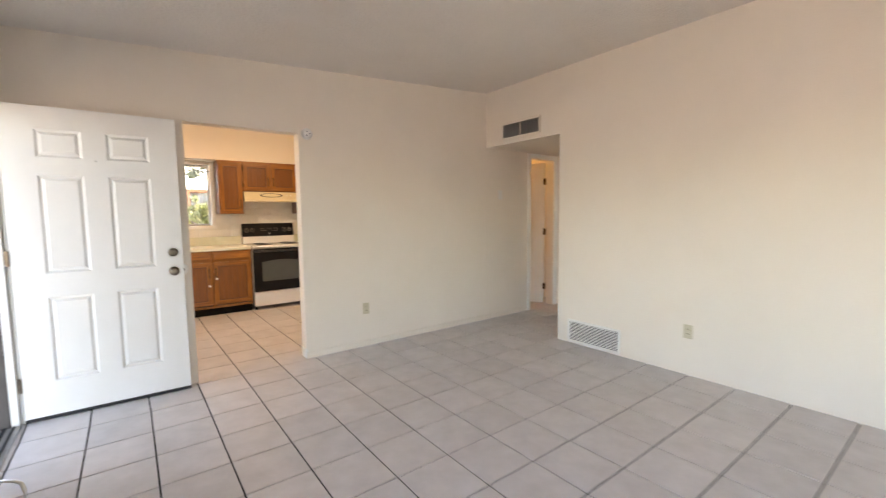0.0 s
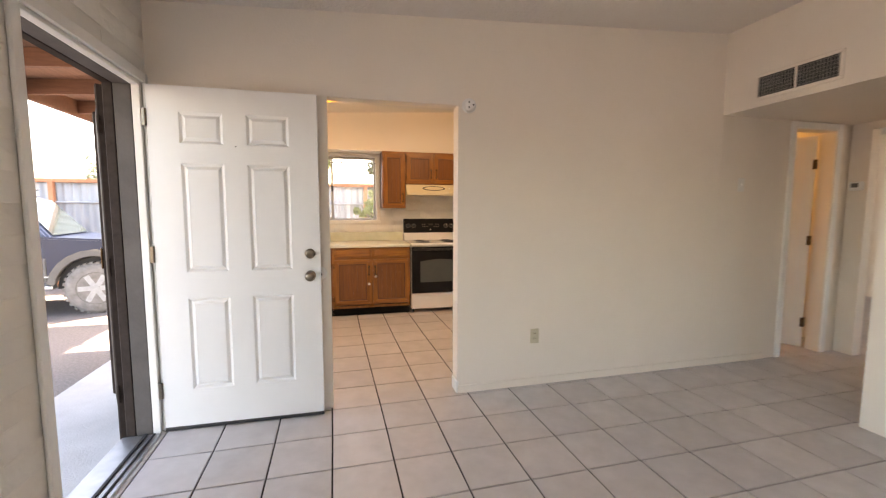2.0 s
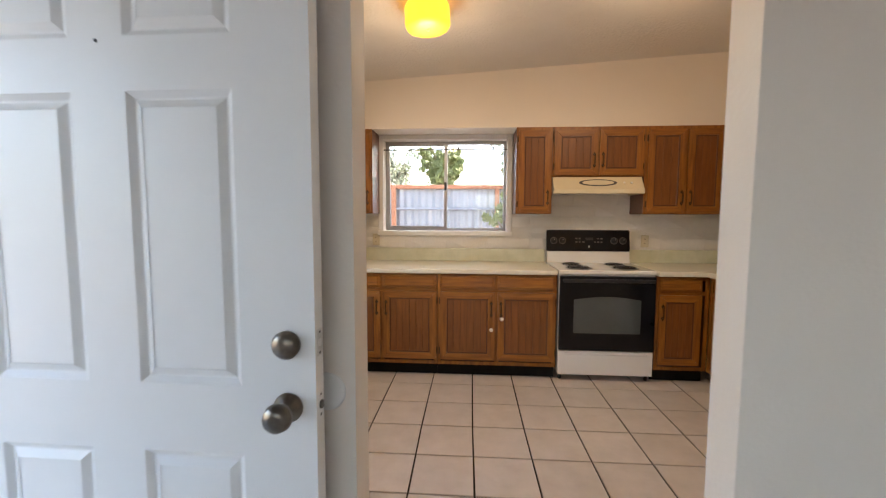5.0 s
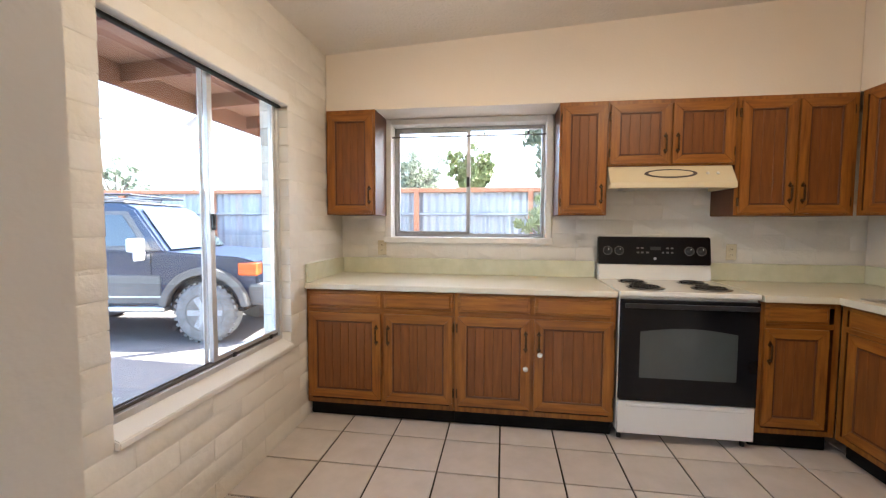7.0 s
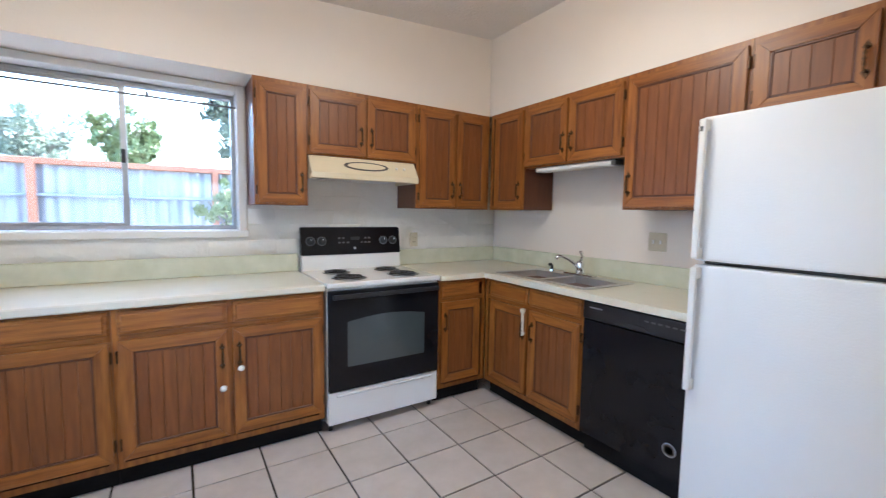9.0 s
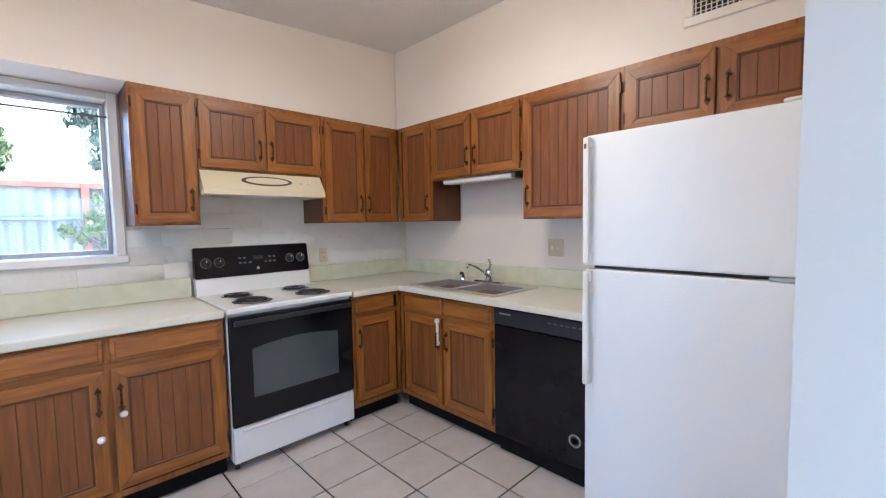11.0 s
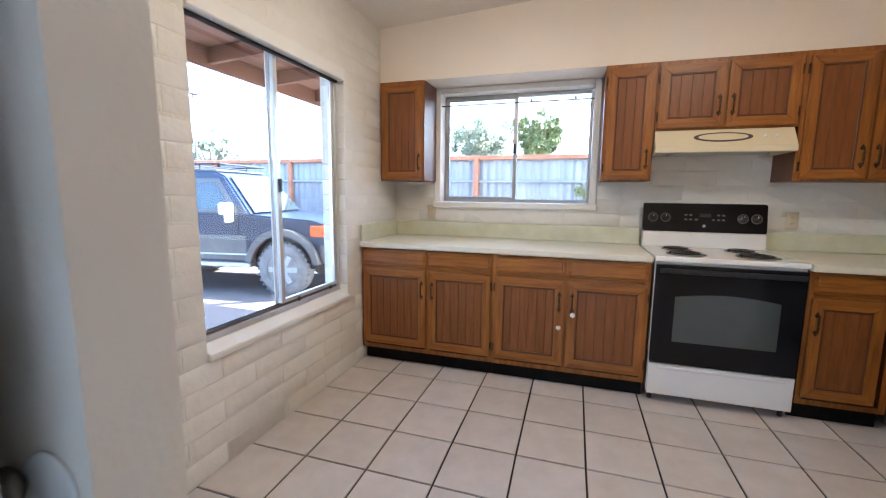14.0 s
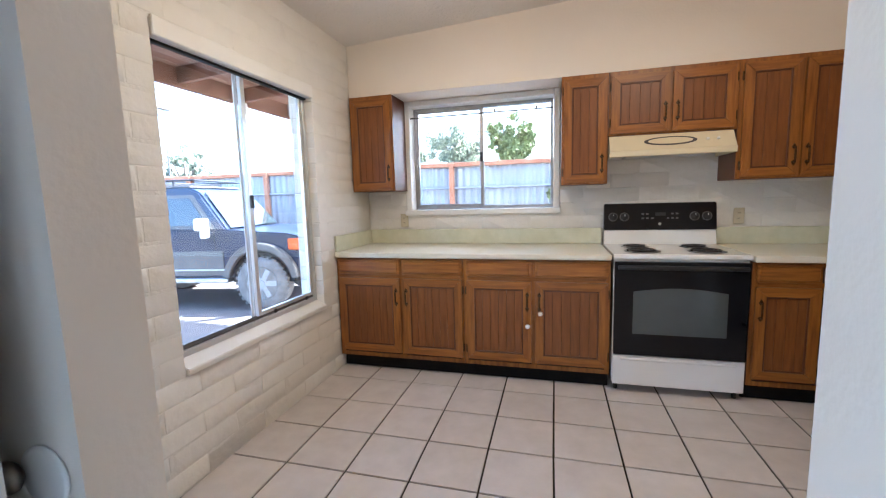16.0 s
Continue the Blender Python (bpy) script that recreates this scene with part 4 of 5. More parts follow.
def stove():
    s = thing("electric_stove", pose(1.443, 6.186, 0), "white electric coil stove with black oven door and control panel", "stove")
    w, d = 0.757, 0.625
    part("body", boxes((0, 0.0, 0.06, w, d, 0.895), bevel=0.004), ENAMEL, s)
    part("cooktop", boxes((-0.004, -0.028, 0.885, w + 0.004, d - 0.04, 0.916), bevel=0.007, seg=2), ENAMEL, s, "white enamel cooktop")
    for x, y, r in ((0.19, 0.14, 0.097), (0.57, 0.14, 0.097), (0.19, 0.40, 0.080), (0.57, 0.40, 0.080)):
        coil(s, x, y, r)
    dr = part("drawer", boxes((0.003, -0.022, 0.055, w - 0.003, -0.001, 0.255), bevel=0.006, seg=2), ENAMEL, s, "white storage drawer")
    part("drawer_grip", boxes((0.05, -0.028, 0.222, w - 0.05, -0.020, 0.240), bevel=0.006), ENAMEL, dr)
    door = part("oven_door", boxes((0.004, -0.034, 0.262, w - 0.004, -0.001, 0.868), bevel=0.006, seg=2), BLACK, s, "black glass oven door")
    arch = [(0.115, 0.405), (w - 0.115, 0.405)] + [(w - 0.115 - (w - 0.23) * k / 12, 0.680 + 0.026 * math.sin(math.pi * k / 12)) for k in range(13)]
    part("oven_window", prism(arch, -0.0365, -0.0335, "Y", 0.001), OVENWIN, door, "smoked oven window with arched top")
    part("door_handle", boxes((0.02, -0.066, 0.822, w - 0.02, -0.046, 0.850), (0.03, -0.05, 0.824, 0.06, -0.033, 0.848), (w - 0.06, -0.05, 0.824, w - 0.03, -0.033, 0.848), bevel=0.007, seg=2), BLACKP, door, "black bar handle")
    bgp = part("backguard", prism([(0.545, 0.912), (0.565, 1.02), (0.585, 1.025), (d, 1.025), (d, 0.912)], 0, w, "X", 0.004), ENAMEL, s)
    cp = part("control_panel", prism([(0.556, 1.022), (0.586, 1.218), (d, 1.222), (d, 1.022)], -0.002, w + 0.002, "X", 0.006), BLACK, s, "black glass control panel")
    tilt = Matrix.Translation((0, 0.571, 1.12)) @ Matrix.Rotation(radians(-8.7), 4, "X")
    for x in (0.062, 0.142, w - 0.142, w - 0.062):
        k = part("control_knob", lathe([(0.003, 0), (0.028, 0), (0.027, -0.006), (0.019, -0.008), (0.017, -0.026), (0.003, -0.027)], "Y", 24), BLACKP, cp, "black control knob", True)
        k.matrix_basis = tilt @ Matrix.Translation((x, -0.002, 0))
        rg = part("dial_ring", lathe([(0.030, 0), (0.0335, 0), (0.0335, -0.0012), (0.030, -0.0012), (0.030, 0)], "Y", 28), GREYP, k)
        mk = part("pointer", boxes((-0.0015, -0.0285, 0.004, 0.0015, -0.0265, 0.016)), SAFE, k)
    for x, z, wd in ((0.27, 0.02, 0.018), (0.30, 0.02, 0.018), (0.27, -0.012, 0.018), (0.30, -0.012, 0.018), (0.335, -0.012, 0.02), (0.47, 0.02, 0.018), (0.50, 0.02, 0.018), (0.47, -0.012, 0.018), (0.50, -0.012, 0.018), (0.44, -0.012, 0.014)):
        bt = part("button", boxes((-wd / 2, -0.0018, -0.006, wd / 2, 0, 0.006), bevel=0.0008), GREYP, cp)
        bt.matrix_basis = tilt @ Matrix.Translation((x, -0.002, z))
    bt = part("clock_display", boxes((-0.035, -0.0016, -0.012, 0.035, 0, 0.012)), DARK, cp)
    bt.matrix_basis = tilt @ Matrix.Translation((0.39, -0.002, 0.018))
    bt = part("badge", lathe([(0.001, 0), (0.010, 0), (0.010, -0.0015), (0.001, -0.0015)], "Y", 20), SILVER, cp)
    bt.matrix_basis = tilt @ Matrix.Translation((0.385, -0.002, -0.055))
    for x in (0.03, w - 0.03):
        for y in (0.04, d - 0.05):
            part("foot", rods(((x, y, 0), (x, y, 0.06), 0.014)), BLACKP, s)


stove()

# ---- dishwasher ----
def dishwasher():
    s = thing("dishwasher", pose(2.612, 5.298, 0, 0, 0, -90), "black built-in dishwasher under the worktop", "dishwasher")
    w = 0.592
    part("body", boxes((0.004, 0.03, 0.1, w - 0.004, 0.56, 0.870)), BLACKP, s)
    part("door", boxes((0.002, -0.004, 0.115, w - 0.002, 0.028, 0.765), bevel=0.004), BLACK, s, "glossy black door panel")
    c = part("control_panel", boxes((0.002, -0.010, 0.770, w - 0.002, 0.028, 0.866), bevel=0.005), BLACKP, s)
    part("pocket_handle", prism([(w * 0.36, 0.778), (w * 0.64, 0.778), (w * 0.60, 0.80), (w * 0.40, 0.80)], -0.0125, -0.009, "Y", 0.001), DARK, c)
    part("name_bar", boxes((0.045, -0.0112, 0.832, 0.125, -0.0098, 0.840)), SILVER, c)
    for k in range(6):
        part("button", boxes((0.36 + 0.034 * k, -0.0112, 0.826, 0.38 + 0.034 * k, -0.0098, 0.834)), GREYP, c)
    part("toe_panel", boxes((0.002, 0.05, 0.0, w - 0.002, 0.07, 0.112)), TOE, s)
    b = part("energy_sticker", lathe([(0.001, -0.0045), (0.033, -0.0045), (0.033, -0.0055), (0.001, -0.0055)], "Y", 28, (w * 0.86, 0, 0.255)), SILVER, s, "round silver sticker")
    part("sticker_ring", lathe([(0.020, -0.0056), (0.027, -0.0056), (0.027, -0.0062), (0.020, -0.0062), (0.020, -0.0056)], "Y", 28, (w * 0.86, 0, 0.255)), GREYP, b)


dishwasher()

# ---- refrigerator ----
def fridge():
    f = thing("refrigerator", pose(2.500, 4.684, 0, 0, 0, -90), "white top-freezer refrigerator with pebbled doors", "refrigerator")
    w = 0.765
    part("cabinet", boxes((0.004, 0.072, 0.03, w - 0.004, 0.70, 1.722), bevel=0.006), FRIDGE, f)
    lo = part("fresh_food_door", boxes((0, 0.0, 0.055, w, 0.066, 1.140), bevel=0.011, seg=3), FRIDGE, f)
    up = part("freezer_door", boxes((0, 0.0, 1.156, w, 0.066, 1.726), bevel=0.011, seg=3), FRIDGE, f)
    part("gasket", boxes((0.012, 0.0665, 0.06, w - 0.012, 0.0715, 1.72)), GREYP, f)
    def grip(p, z0, z1, zin):
        """A long moulded pull beside the door's edge."""
        g = part("door_handle", boxes((0.004, -0.036, z0, 0.030, -0.018, z1), bevel=0.008, seg=2), SAFE, p, "white moulded handle")
        for z in (z0, z1 - 0.05):
            part("mount", boxes((0.006, -0.022, z, 0.034, 0.001, z + 0.05), bevel=0.006), SAFE, g)
    grip(lo, 0.62, 1.132, 0)
    grip(up, 1.164, 1.715, 0)
    part("badge", boxes((0.010, -0.0375, 1.665, 0.022, -0.0355, 1.685), bevel=0.001), GREYP, up)
    part("hinge_cap", boxes((w - 0.09, 0.01, 1.727, w - 0.01, 0.09, 1.742), bevel=0.006), SAFE, f)
    part("mid_hinge", boxes((w - 0.11, -0.001, 1.141, w - 0.02, 0.06, 1.155), bevel=0.002), ALU, f)
    part("toe_grille", boxes((0.02, 0.075, 0.0, w - 0.02, 0.09, 0.05)), GREYP, f)
    for x in (0.05, w - 0.05):
        part("foot", rods(((x, 0.12, 0), (x, 0.12, 0.03), 0.02)), BLACKP, f)
        part("foot", rods(((x, 0.64, 0), (x, 0.64, 0.03), 0.02)), BLACKP, f)


fridge()

# ---- ceiling lamps in the kitchen ----
def drum_lamp(x, y):
    z = ceil_z(x)
    m = pose(x, y, z, 0, -math.degrees(math.atan(0.06)), 0)
    l = thing("ceiling_lamp", m, "lit yellow glass drum lamp on the kitchen ceiling", "ceiling lamp", "kitchen ceiling lamps")
    part("mount", lathe([(0.01, 0.001), (0.10, 0.001), (0.10, -0.012), (0.01, -0.012)], "Z", 32), SAFE, l)
    sh = part("shade", lathe([(0.09, -0.012), (0.124, -0.013), (0.132, -0.03), (0.132, -0.125), (0.122, -0.143), (0.07, -0.150), (0.01, -0.151)], "Z", 40), LAMPGLASS, l, "glowing yellow glass shade", True)
    part("finial", lathe([(0.002, -0.1505), (0.01, -0.1505), (0.009, -0.156), (0.002, -0.158)], "Z", 16), NICKEL, sh)
    b = new("bulb_light", bpy.data.lights.new("bulb_light", "AREA"))
    b.data.shape, b.data.size = "DISK", 0.24
    b.data.energy, b.data.color = 0.5, (1.0, 0.83, 0.62)
    b.location = (x, y, z - 0.17)
    b = new("bulb_glow", bpy.data.lights.new("bulb_glow", "POINT"))
    b.data.energy, b.data.color, b.data.shadow_soft_size = 0.55, (1.0, 0.80, 0.56), 0.08
    b.location = (x, y, z - 0.27)
    return l


drum_lamp(0.46, 5.30)
drum_lamp(1.86, 5.10)
b = new("small_room_light", bpy.data.lights.new("small_room_light", "POINT"))
b.data.energy, b.data.color, b.data.shadow_soft_size = 0.7, (1.0, 0.60, 0.20), 0.08
b.location = (4.3, 4.9, 2.1)
lampr = thing("ceiling_lamp", pose(4.3, 4.9, 2.3), "warm globe lamp in the small room", "ceiling lamp")
part("shade", lathe([(0.03, 0), (0.06, -0.01), (0.09, -0.06), (0.06, -0.11), (0.01, -0.12)], "Z", 24), LAMPGLASS, lampr, "", True)

# curtain rod over the kitchen window
cr = thing("curtain_rod", pose(0, 0, 0), "thin grey tension rod across the window top", "curtain rod")
part("rod", rods(((-0.129, YB + 0.02, 1.985), (1.063, YB + 0.02, 1.985), 0.006), seg=10), GREYP, cr)

for x in (0.60, 0.93):
    part("hook", boxes((x - 0.008, YB + 0.012, 1.990, x + 0.008, YB + 0.030, 2.012), (x - 0.003, YB + 0.016, 1.972, x + 0.003, YB + 0.026, 1.992), bevel=0.002), BLACKP, cr, "black curtain hook")

# small loose and fixed hardware
rd = thing("bent_metal_rod", pose(-0.40, 2.655, 0.0), "bent grey metal bar standing on the tiles by the threshold", "metal bar")
part("bar", bend([(-0.085, 0.06, 0.001), (-0.085, 0.06, 0.06), (-0.075, 0.055, 0.095), (-0.05, 0.035, 0.105), (-0.01, 0.0, 0.105), (0.015, -0.02, 0.095), (0.025, -0.028, 0.06), (0.025, -0.028, 0.001)], 0.008, 10), STEEL, rd, "", True)

# ---- outside: patio roof ----
def roof_under(x):
    return 2.50 + 0.06 * (x + 0.735)
def patio_roof():
    r = thing("patio_roof", pose(0, 0, 0), "stained timber patio roof with exposed rafters along the front wall", "roof")
    # Unseen end cut off at PY0 so open sky reaches the added living-room opening.
    X0, X1, PY0 = -2.30, -0.737, 1.62
    part("deck", prism([(X0, roof_under(X0) + 0.14), (X1, roof_under(X1) + 0.14), (X1, roof_under(X1) + 0.19), (X0, roof_under(X0) + 0.19)], PY0, 9.2, "Y"), DECK, r)
    for k in range(10):
        y = 1.68 + 0.81 * k
        part("rafter", prism([(X0 + 0.05, roof_under(X0 + 0.05)), (X1, roof_under(X1)), (X1, roof_under(X1) + 0.138), (X0 + 0.05, roof_under(X0 + 0.05) + 0.138)], y, y + 0.045, "Y"), BEAM, r)
    part("fascia", boxes((X0, PY0, roof_under(X0) - 0.03, X0 + 0.048, 9.2, roof_under(X0) + 0.2), bevel=0.004), BEAM, r)
    # Runs past the kitchen wall as an unseen eave added to block the sun.
    part("roof_sheet", prism([(X0 - 0.05, roof_under(X0) + 0.195), (9.5, 3.4), (9.5, 3.5), (X0 - 0.05, roof_under(X0) + 0.25)], PY0, 7.95, "Y"), ROOFM, r, "pale roofing over the house with an added unseen eave")
    part("roof_sheet", prism([(-0.75, 2.775), (9.5, 3.4), (9.5, 3.5), (-0.75, 2.84)], -5, PY0 - 0.004, "Y"), ROOFM, r)
    for y in (PY0 + 0.1, 9.0):
        part("post", boxes((X0 + 0.05, y, GROUND, X0 + 0.14, y + 0.09, roof_under(X0) + 0.0)), BEAM, r)


patio_roof()
fl = thing("flood_lamp", pose(-2.21, 7.35, 2.33), "small white flood lamp under the patio roof", "outdoor lamp")
part("bracket", rods(((0, 0, 0.06), (0, 0, 0.0), 0.02)), SAFE, fl)
part("head", rods(((0.0, 0.0, 0.0), (-0.06, -0.08, -0.12), 0.035, 0.055)), SAFE, fl)

# ---- parked car ----
def arch(cx, cz, r, a0, a1, n=10):
    return [(cx + r * math.cos(radians(a0 + (a1 - a0) * k / n)), cz + r * math.sin(radians(a0 + (a1 - a0) * k / n))) for k in range(n + 1)]


def car():
    """Boxy off-road car; local x runs to its nose, near side at y = 0, wheels on z = 0."""
    c = thing("parked_car", pose(-5.69, 8.14, GROUND, 0, 0, 9.3), "dark blue boxy off-road car with roof rack parked in the yard", "car")
    WB, W, R = 2.55, 1.80, 0.405
    low = [(-0.78, 0.62)] + arch(0, 0.42, 0.50, 180, 0)[1:-1] + [(0.55, 0.50), (WB - 0.55, 0.50)] + arch(WB, 0.42, 0.50, 180, 0)[1:-1] + [(WB + 0.62, 0.55), (WB + 0.70, 0.72), (WB + 0.66, 1.08), (WB + 0.45, 1.15), (2.00, 1.22), (-0.78, 1.22), (-0.83, 0.95)]
    body = part("body", prism(low, 0.06, W - 0.06, "Y", 0.03), PAINT, c, "glossy dark blue lower body")
    cab = bmesh.new()
    prof = [(-0.80, 1.20), (-0.60, 1.80), (-0.45, 1.87), (1.36, 1.87), (1.54, 1.80), (2.02, 1.20)]
    rows = []
    for yb, yt in ((0.09, 0.22), (W - 0.09, W - 0.22)):
        rows.append([cab.verts.new((x, yb + (yt - yb) * (z - 1.2) / 0.67, z)) for x, z in prof])
    n = len(prof)
    for k in range(n):
        cab.faces.new((rows[0][k], rows[0][(k + 1) % n], rows[1][(k + 1) % n], rows[1][k]))
    cab.faces.new(rows[0])
    cab.faces.new(rows[1])
    bmesh.ops.recalc_face_normals(cab, faces=cab.faces[:])
    bmesh.ops.bevel(cab, geom=cab.edges[:], offset=0.03, segments=2, affect="EDGES", clamp_overlap=True)
    part("cabin", cab, PAINT, c)
    part("roof", boxes((-0.60, 0.25, 1.868, 1.38, W - 0.25, 1.90), bevel=0.015), GREYP, c)
    def side_y(z):
        return 0.09 + 0.13 * (z - 1.2) / 0.67
    def side_pane(name, pts, m, off):
        bm = bmesh.new()
        a = [bm.verts.new((x, side_y(z) - off, z)) for x, z in pts]
        b = [bm.verts.new((x, side_y(z) + 0.01, z)) for x, z in pts]
        k = len(pts)
        for j in range(k):
            bm.faces.new((a[j], a[(j + 1) % k], b[(j + 1) % k], b[j]))
        bm.faces.new(a)
        bm.faces.new(b)
        bmesh.ops.recalc_face_normals(bm, faces=bm.faces[:])
        return part(name, bm, m, c)
    side_pane("quarter_window", [(-0.68, 1.30), (-0.56, 1.72), (-0.18, 1.74), (-0.02, 1.30)], CARGLASS, 0.006)
    side_pane("window_surround", [(0.06, 1.24), (0.12, 1.70), (0.18, 1.76), (1.44, 1.76), (1.82, 1.24)], GREYP, 0.004)
    side_pane("side_window", [(0.12, 1.29), (0.16, 1.66), (0.22, 1.71), (0.62, 1.71), (0.62, 1.29)], CARGLASS, 0.010)
    side_pane("side_window", [(0.72, 1.29), (0.72, 1.71), (1.38, 1.71), (1.70, 1.29)], CARGLASS, 0.010)
    ws = bmesh.new()
    q = [ws.verts.new(p) for p in ((2.005, 0.20, 1.235), (2.005, W - 0.20, 1.235), (1.565, W - 0.30, 1.79), (1.565, 0.30, 1.79))]
    q2 = [ws.verts.new(v.co + Vector((0.012, 0, 0.010))) for v in q]
    for k in range(4):
        ws.faces.new((q[k], q[(k + 1) % 4], q2[(k + 1) % 4], q2[k]))
    ws.faces.new(q)
    ws.faces.new(q2)
    bmesh.ops.recalc_face_normals(ws, faces=ws.faces[:])
    part("windscreen", ws, CARGLASS, c)
    part("lower_cladding", boxes((0.60, 0.045, 0.52, WB - 0.60, 0.07, 0.90), bevel=0.01), GREYP, c, "dusty grey lower doors")
    part("chrome_strip", boxes((0.58, 0.03, 0.60, WB - 0.56, 0.05, 0.625), bevel=0.004), SILVER, c)
    part("running_board", boxes((0.56, -0.03, 0.42, WB - 0.52, 0.16, 0.49), bevel=0.015), SILVER, c)
    part("door_handle", boxes((0.70, 0.03, 1.08, 0.92, 0.06, 1.115), bevel=0.008), SILVER, c)
    part("door_seam", boxes((0.62, 0.054, 0.54, 0.628, 0.064, 1.22), (1.82, 0.054, 0.54, 1.828, 0.064, 1.2)), DARK, c)
    for cx in (0.0, WB):
        fl_ = arch(cx, 0.42, 0.60, 8, 172) + arch(cx, 0.42, 0.50, 172, 8)
        part("fender_flare", prism(fl_, -0.035, 0.075, "Y", 0.01), GREYP, c, "grey fender flare")
        fo = arch(cx, 0.42, 0.49, 0, 180)
        # Solid dark filling stands in for the shade inside the wheel arch.
        part("wheel_well", prism(fo, 0.075, 0.50, "Y"), DARK, c)
        for y0, s in ((0.0, 1), (W, -1)):
            t = part("wheel", lathe([(0.25, 0.0), (0.34, -0.012), (R - 0.02, 0.01), (R, 0.04), (R, 0.22), (R - 0.02, 0.25), (0.25, 0.26)], "Y", 40, (0, 0, 0)), RUBBER, c, "dusty off-road tyre on alloy rim", True)
            t.matrix_basis = Matrix.Translation((cx, y0, R)) @ Matrix.Rotation(0 if s > 0 else math.pi, 4, "Z")
            part("rim", lathe([(0.03, 0.05), (0.20, 0.04), (0.235, 0.005), (0.255, -0.004), (0.255, 0.02), (0.03, 0.10)], "Y", 32), GREYP, t)
            sp_ = bmesh.new()
            for k in range(6):
                a = math.pi / 3 * k
                m = Matrix.Rotation(a, 4, "Y") @ Matrix.LocRotScale((0.13, 0.012, 0), None, (0.2, 0.03, 0.075))
                bmesh.ops.create_cube(sp_, size=1, matrix=m)
            part("spokes", sp_, ALLOY, t, "six dull alloy spokes")
            part("hub", lathe([(0.005, -0.012), (0.05, -0.01), (0.055, 0.03), (0.005, 0.03)], "Y", 20), ALLOY, t)
            lug = bmesh.new()
            for k in range(30):
                m = Matrix.Rotation(2 * math.pi * k / 30, 4, "Y") @ Matrix.LocRotScale((R, 0.04, 0), None, (0.03, 0.06, 0.045)) 
                bmesh.ops.create_cube(lug, size=1, matrix=m)
            tagged(part("tread", lug, RUBBER, t), "dusty tread lugs", kind="stuff")
    part("front_bumper", boxes((WB + 0.55, 0.05, 0.50, WB + 0.80, W - 0.05, 0.80), bevel=0.05, seg=2), GREYP, c)
    part("rear_bumper", boxes((-0.93, 0.05, 0.56, -0.68, W - 0.05, 0.80), bevel=0.04, seg=2), SILVER, c)
    part("tail_light", boxes((-0.85, 0.05, 0.98, -0.72, 0.16, 1.16), bevel=0.02), REDL, c, "red tail light")
    part("headlight", boxes((WB + 0.42, 0.045, 0.90, WB + 0.69, 0.22, 1.08), bevel=0.02), AMBER, c, "amber corner lamp")
    part("grille", boxes((WB + 0.655, 0.25, 0.86, WB + 0.70, W - 0.25, 1.06), bevel=0.01), DARK, c)
    mr = part("wing_mirror", boxes((1.66, -0.17, 1.22, 1.78, 0.03, 1.40), bevel=0.03, seg=2), SAFE, c, "white wing mirror")
    part("mirror_arm", boxes((1.69, -0.10, 1.10, 1.75, 0.09, 1.23), bevel=0.02), SAFE, mr)
    rk = part("roof_rack", rods(((-0.55, 0.30, 1.99), (1.40, 0.30, 1.99), 0.016), ((-0.55, W - 0.30, 1.99), (1.40, W - 0.30, 1.99), 0.016), ((-0.55, 0.30, 1.99), (-0.55, W - 0.30, 1.99), 0.016), ((1.40, 0.30, 1.99), (1.40, W - 0.30, 1.99), 0.016), seg=8), BLACKP, c, "black tubular roof rack")
    for k in range(6):
        x = -0.45 + 0.30 * k
        part("crossbar", rods(((x, 0.30, 1.95), (x, W - 0.30, 1.95), 0.012), seg=8), BLACKP, rk)
    for x in (-0.5, 0.3, 1.05):
        for y in (0.30, W - 0.30):
            part("rack_foot", rods(((x, y, 1.88), (x, y, 1.99), 0.012), seg=8), BLACKP, rk)
    return c


car()

# ---- corrugated fence ----
FY, FT = 11.6, 2.0
def fence():
    f = thing("corrugated_fence", pose(0, 0, 0), "corrugated steel fence in a weathered red timber frame", "fence")
    bm = bmesh.new()
    x0, x1, step = -9.7, 9.0, 0.019
    prev = None
    for k in range(int((x1 - x0) / step)):
        x = x0 + k * step
        y = FY + 0.016 * math.sin(2 * math.pi * x / 0.152)
        cur = (bm.verts.new((x, y, GROUND)), bm.verts.new((x, y, FT - 0.07)))
        if prev:
            bm.faces.new((prev[0], cur[0], cur[1], prev[1]))
        prev = cur
    part("sheet", bm, SHEET, f, "galvanised corrugated sheet", True)
    for k in range(9):
        xa = -9.6 + 2.17 * k
        part("post", boxes((xa - 0.045, FY - 0.13, GROUND, xa + 0.045, FY - 0.03, FT - 0.002), bevel=0.006), REDW, f)
    part("top_rail", boxes((x0, FY - 0.10, FT - 0.08, x1, FY + 0.05, FT), bevel=0.006), REDW, f)
    part("mid_rail", rods(((x0, FY - 0.06, 1.5), (x1, FY - 0.06, 1.5), 0.025), seg=8), SHEET, f)
    part("bottom_rail", boxes((x0, FY - 0.08, 0.05, x1, FY - 0.03, 0.14), bevel=0.005), REDW, f)


fence()

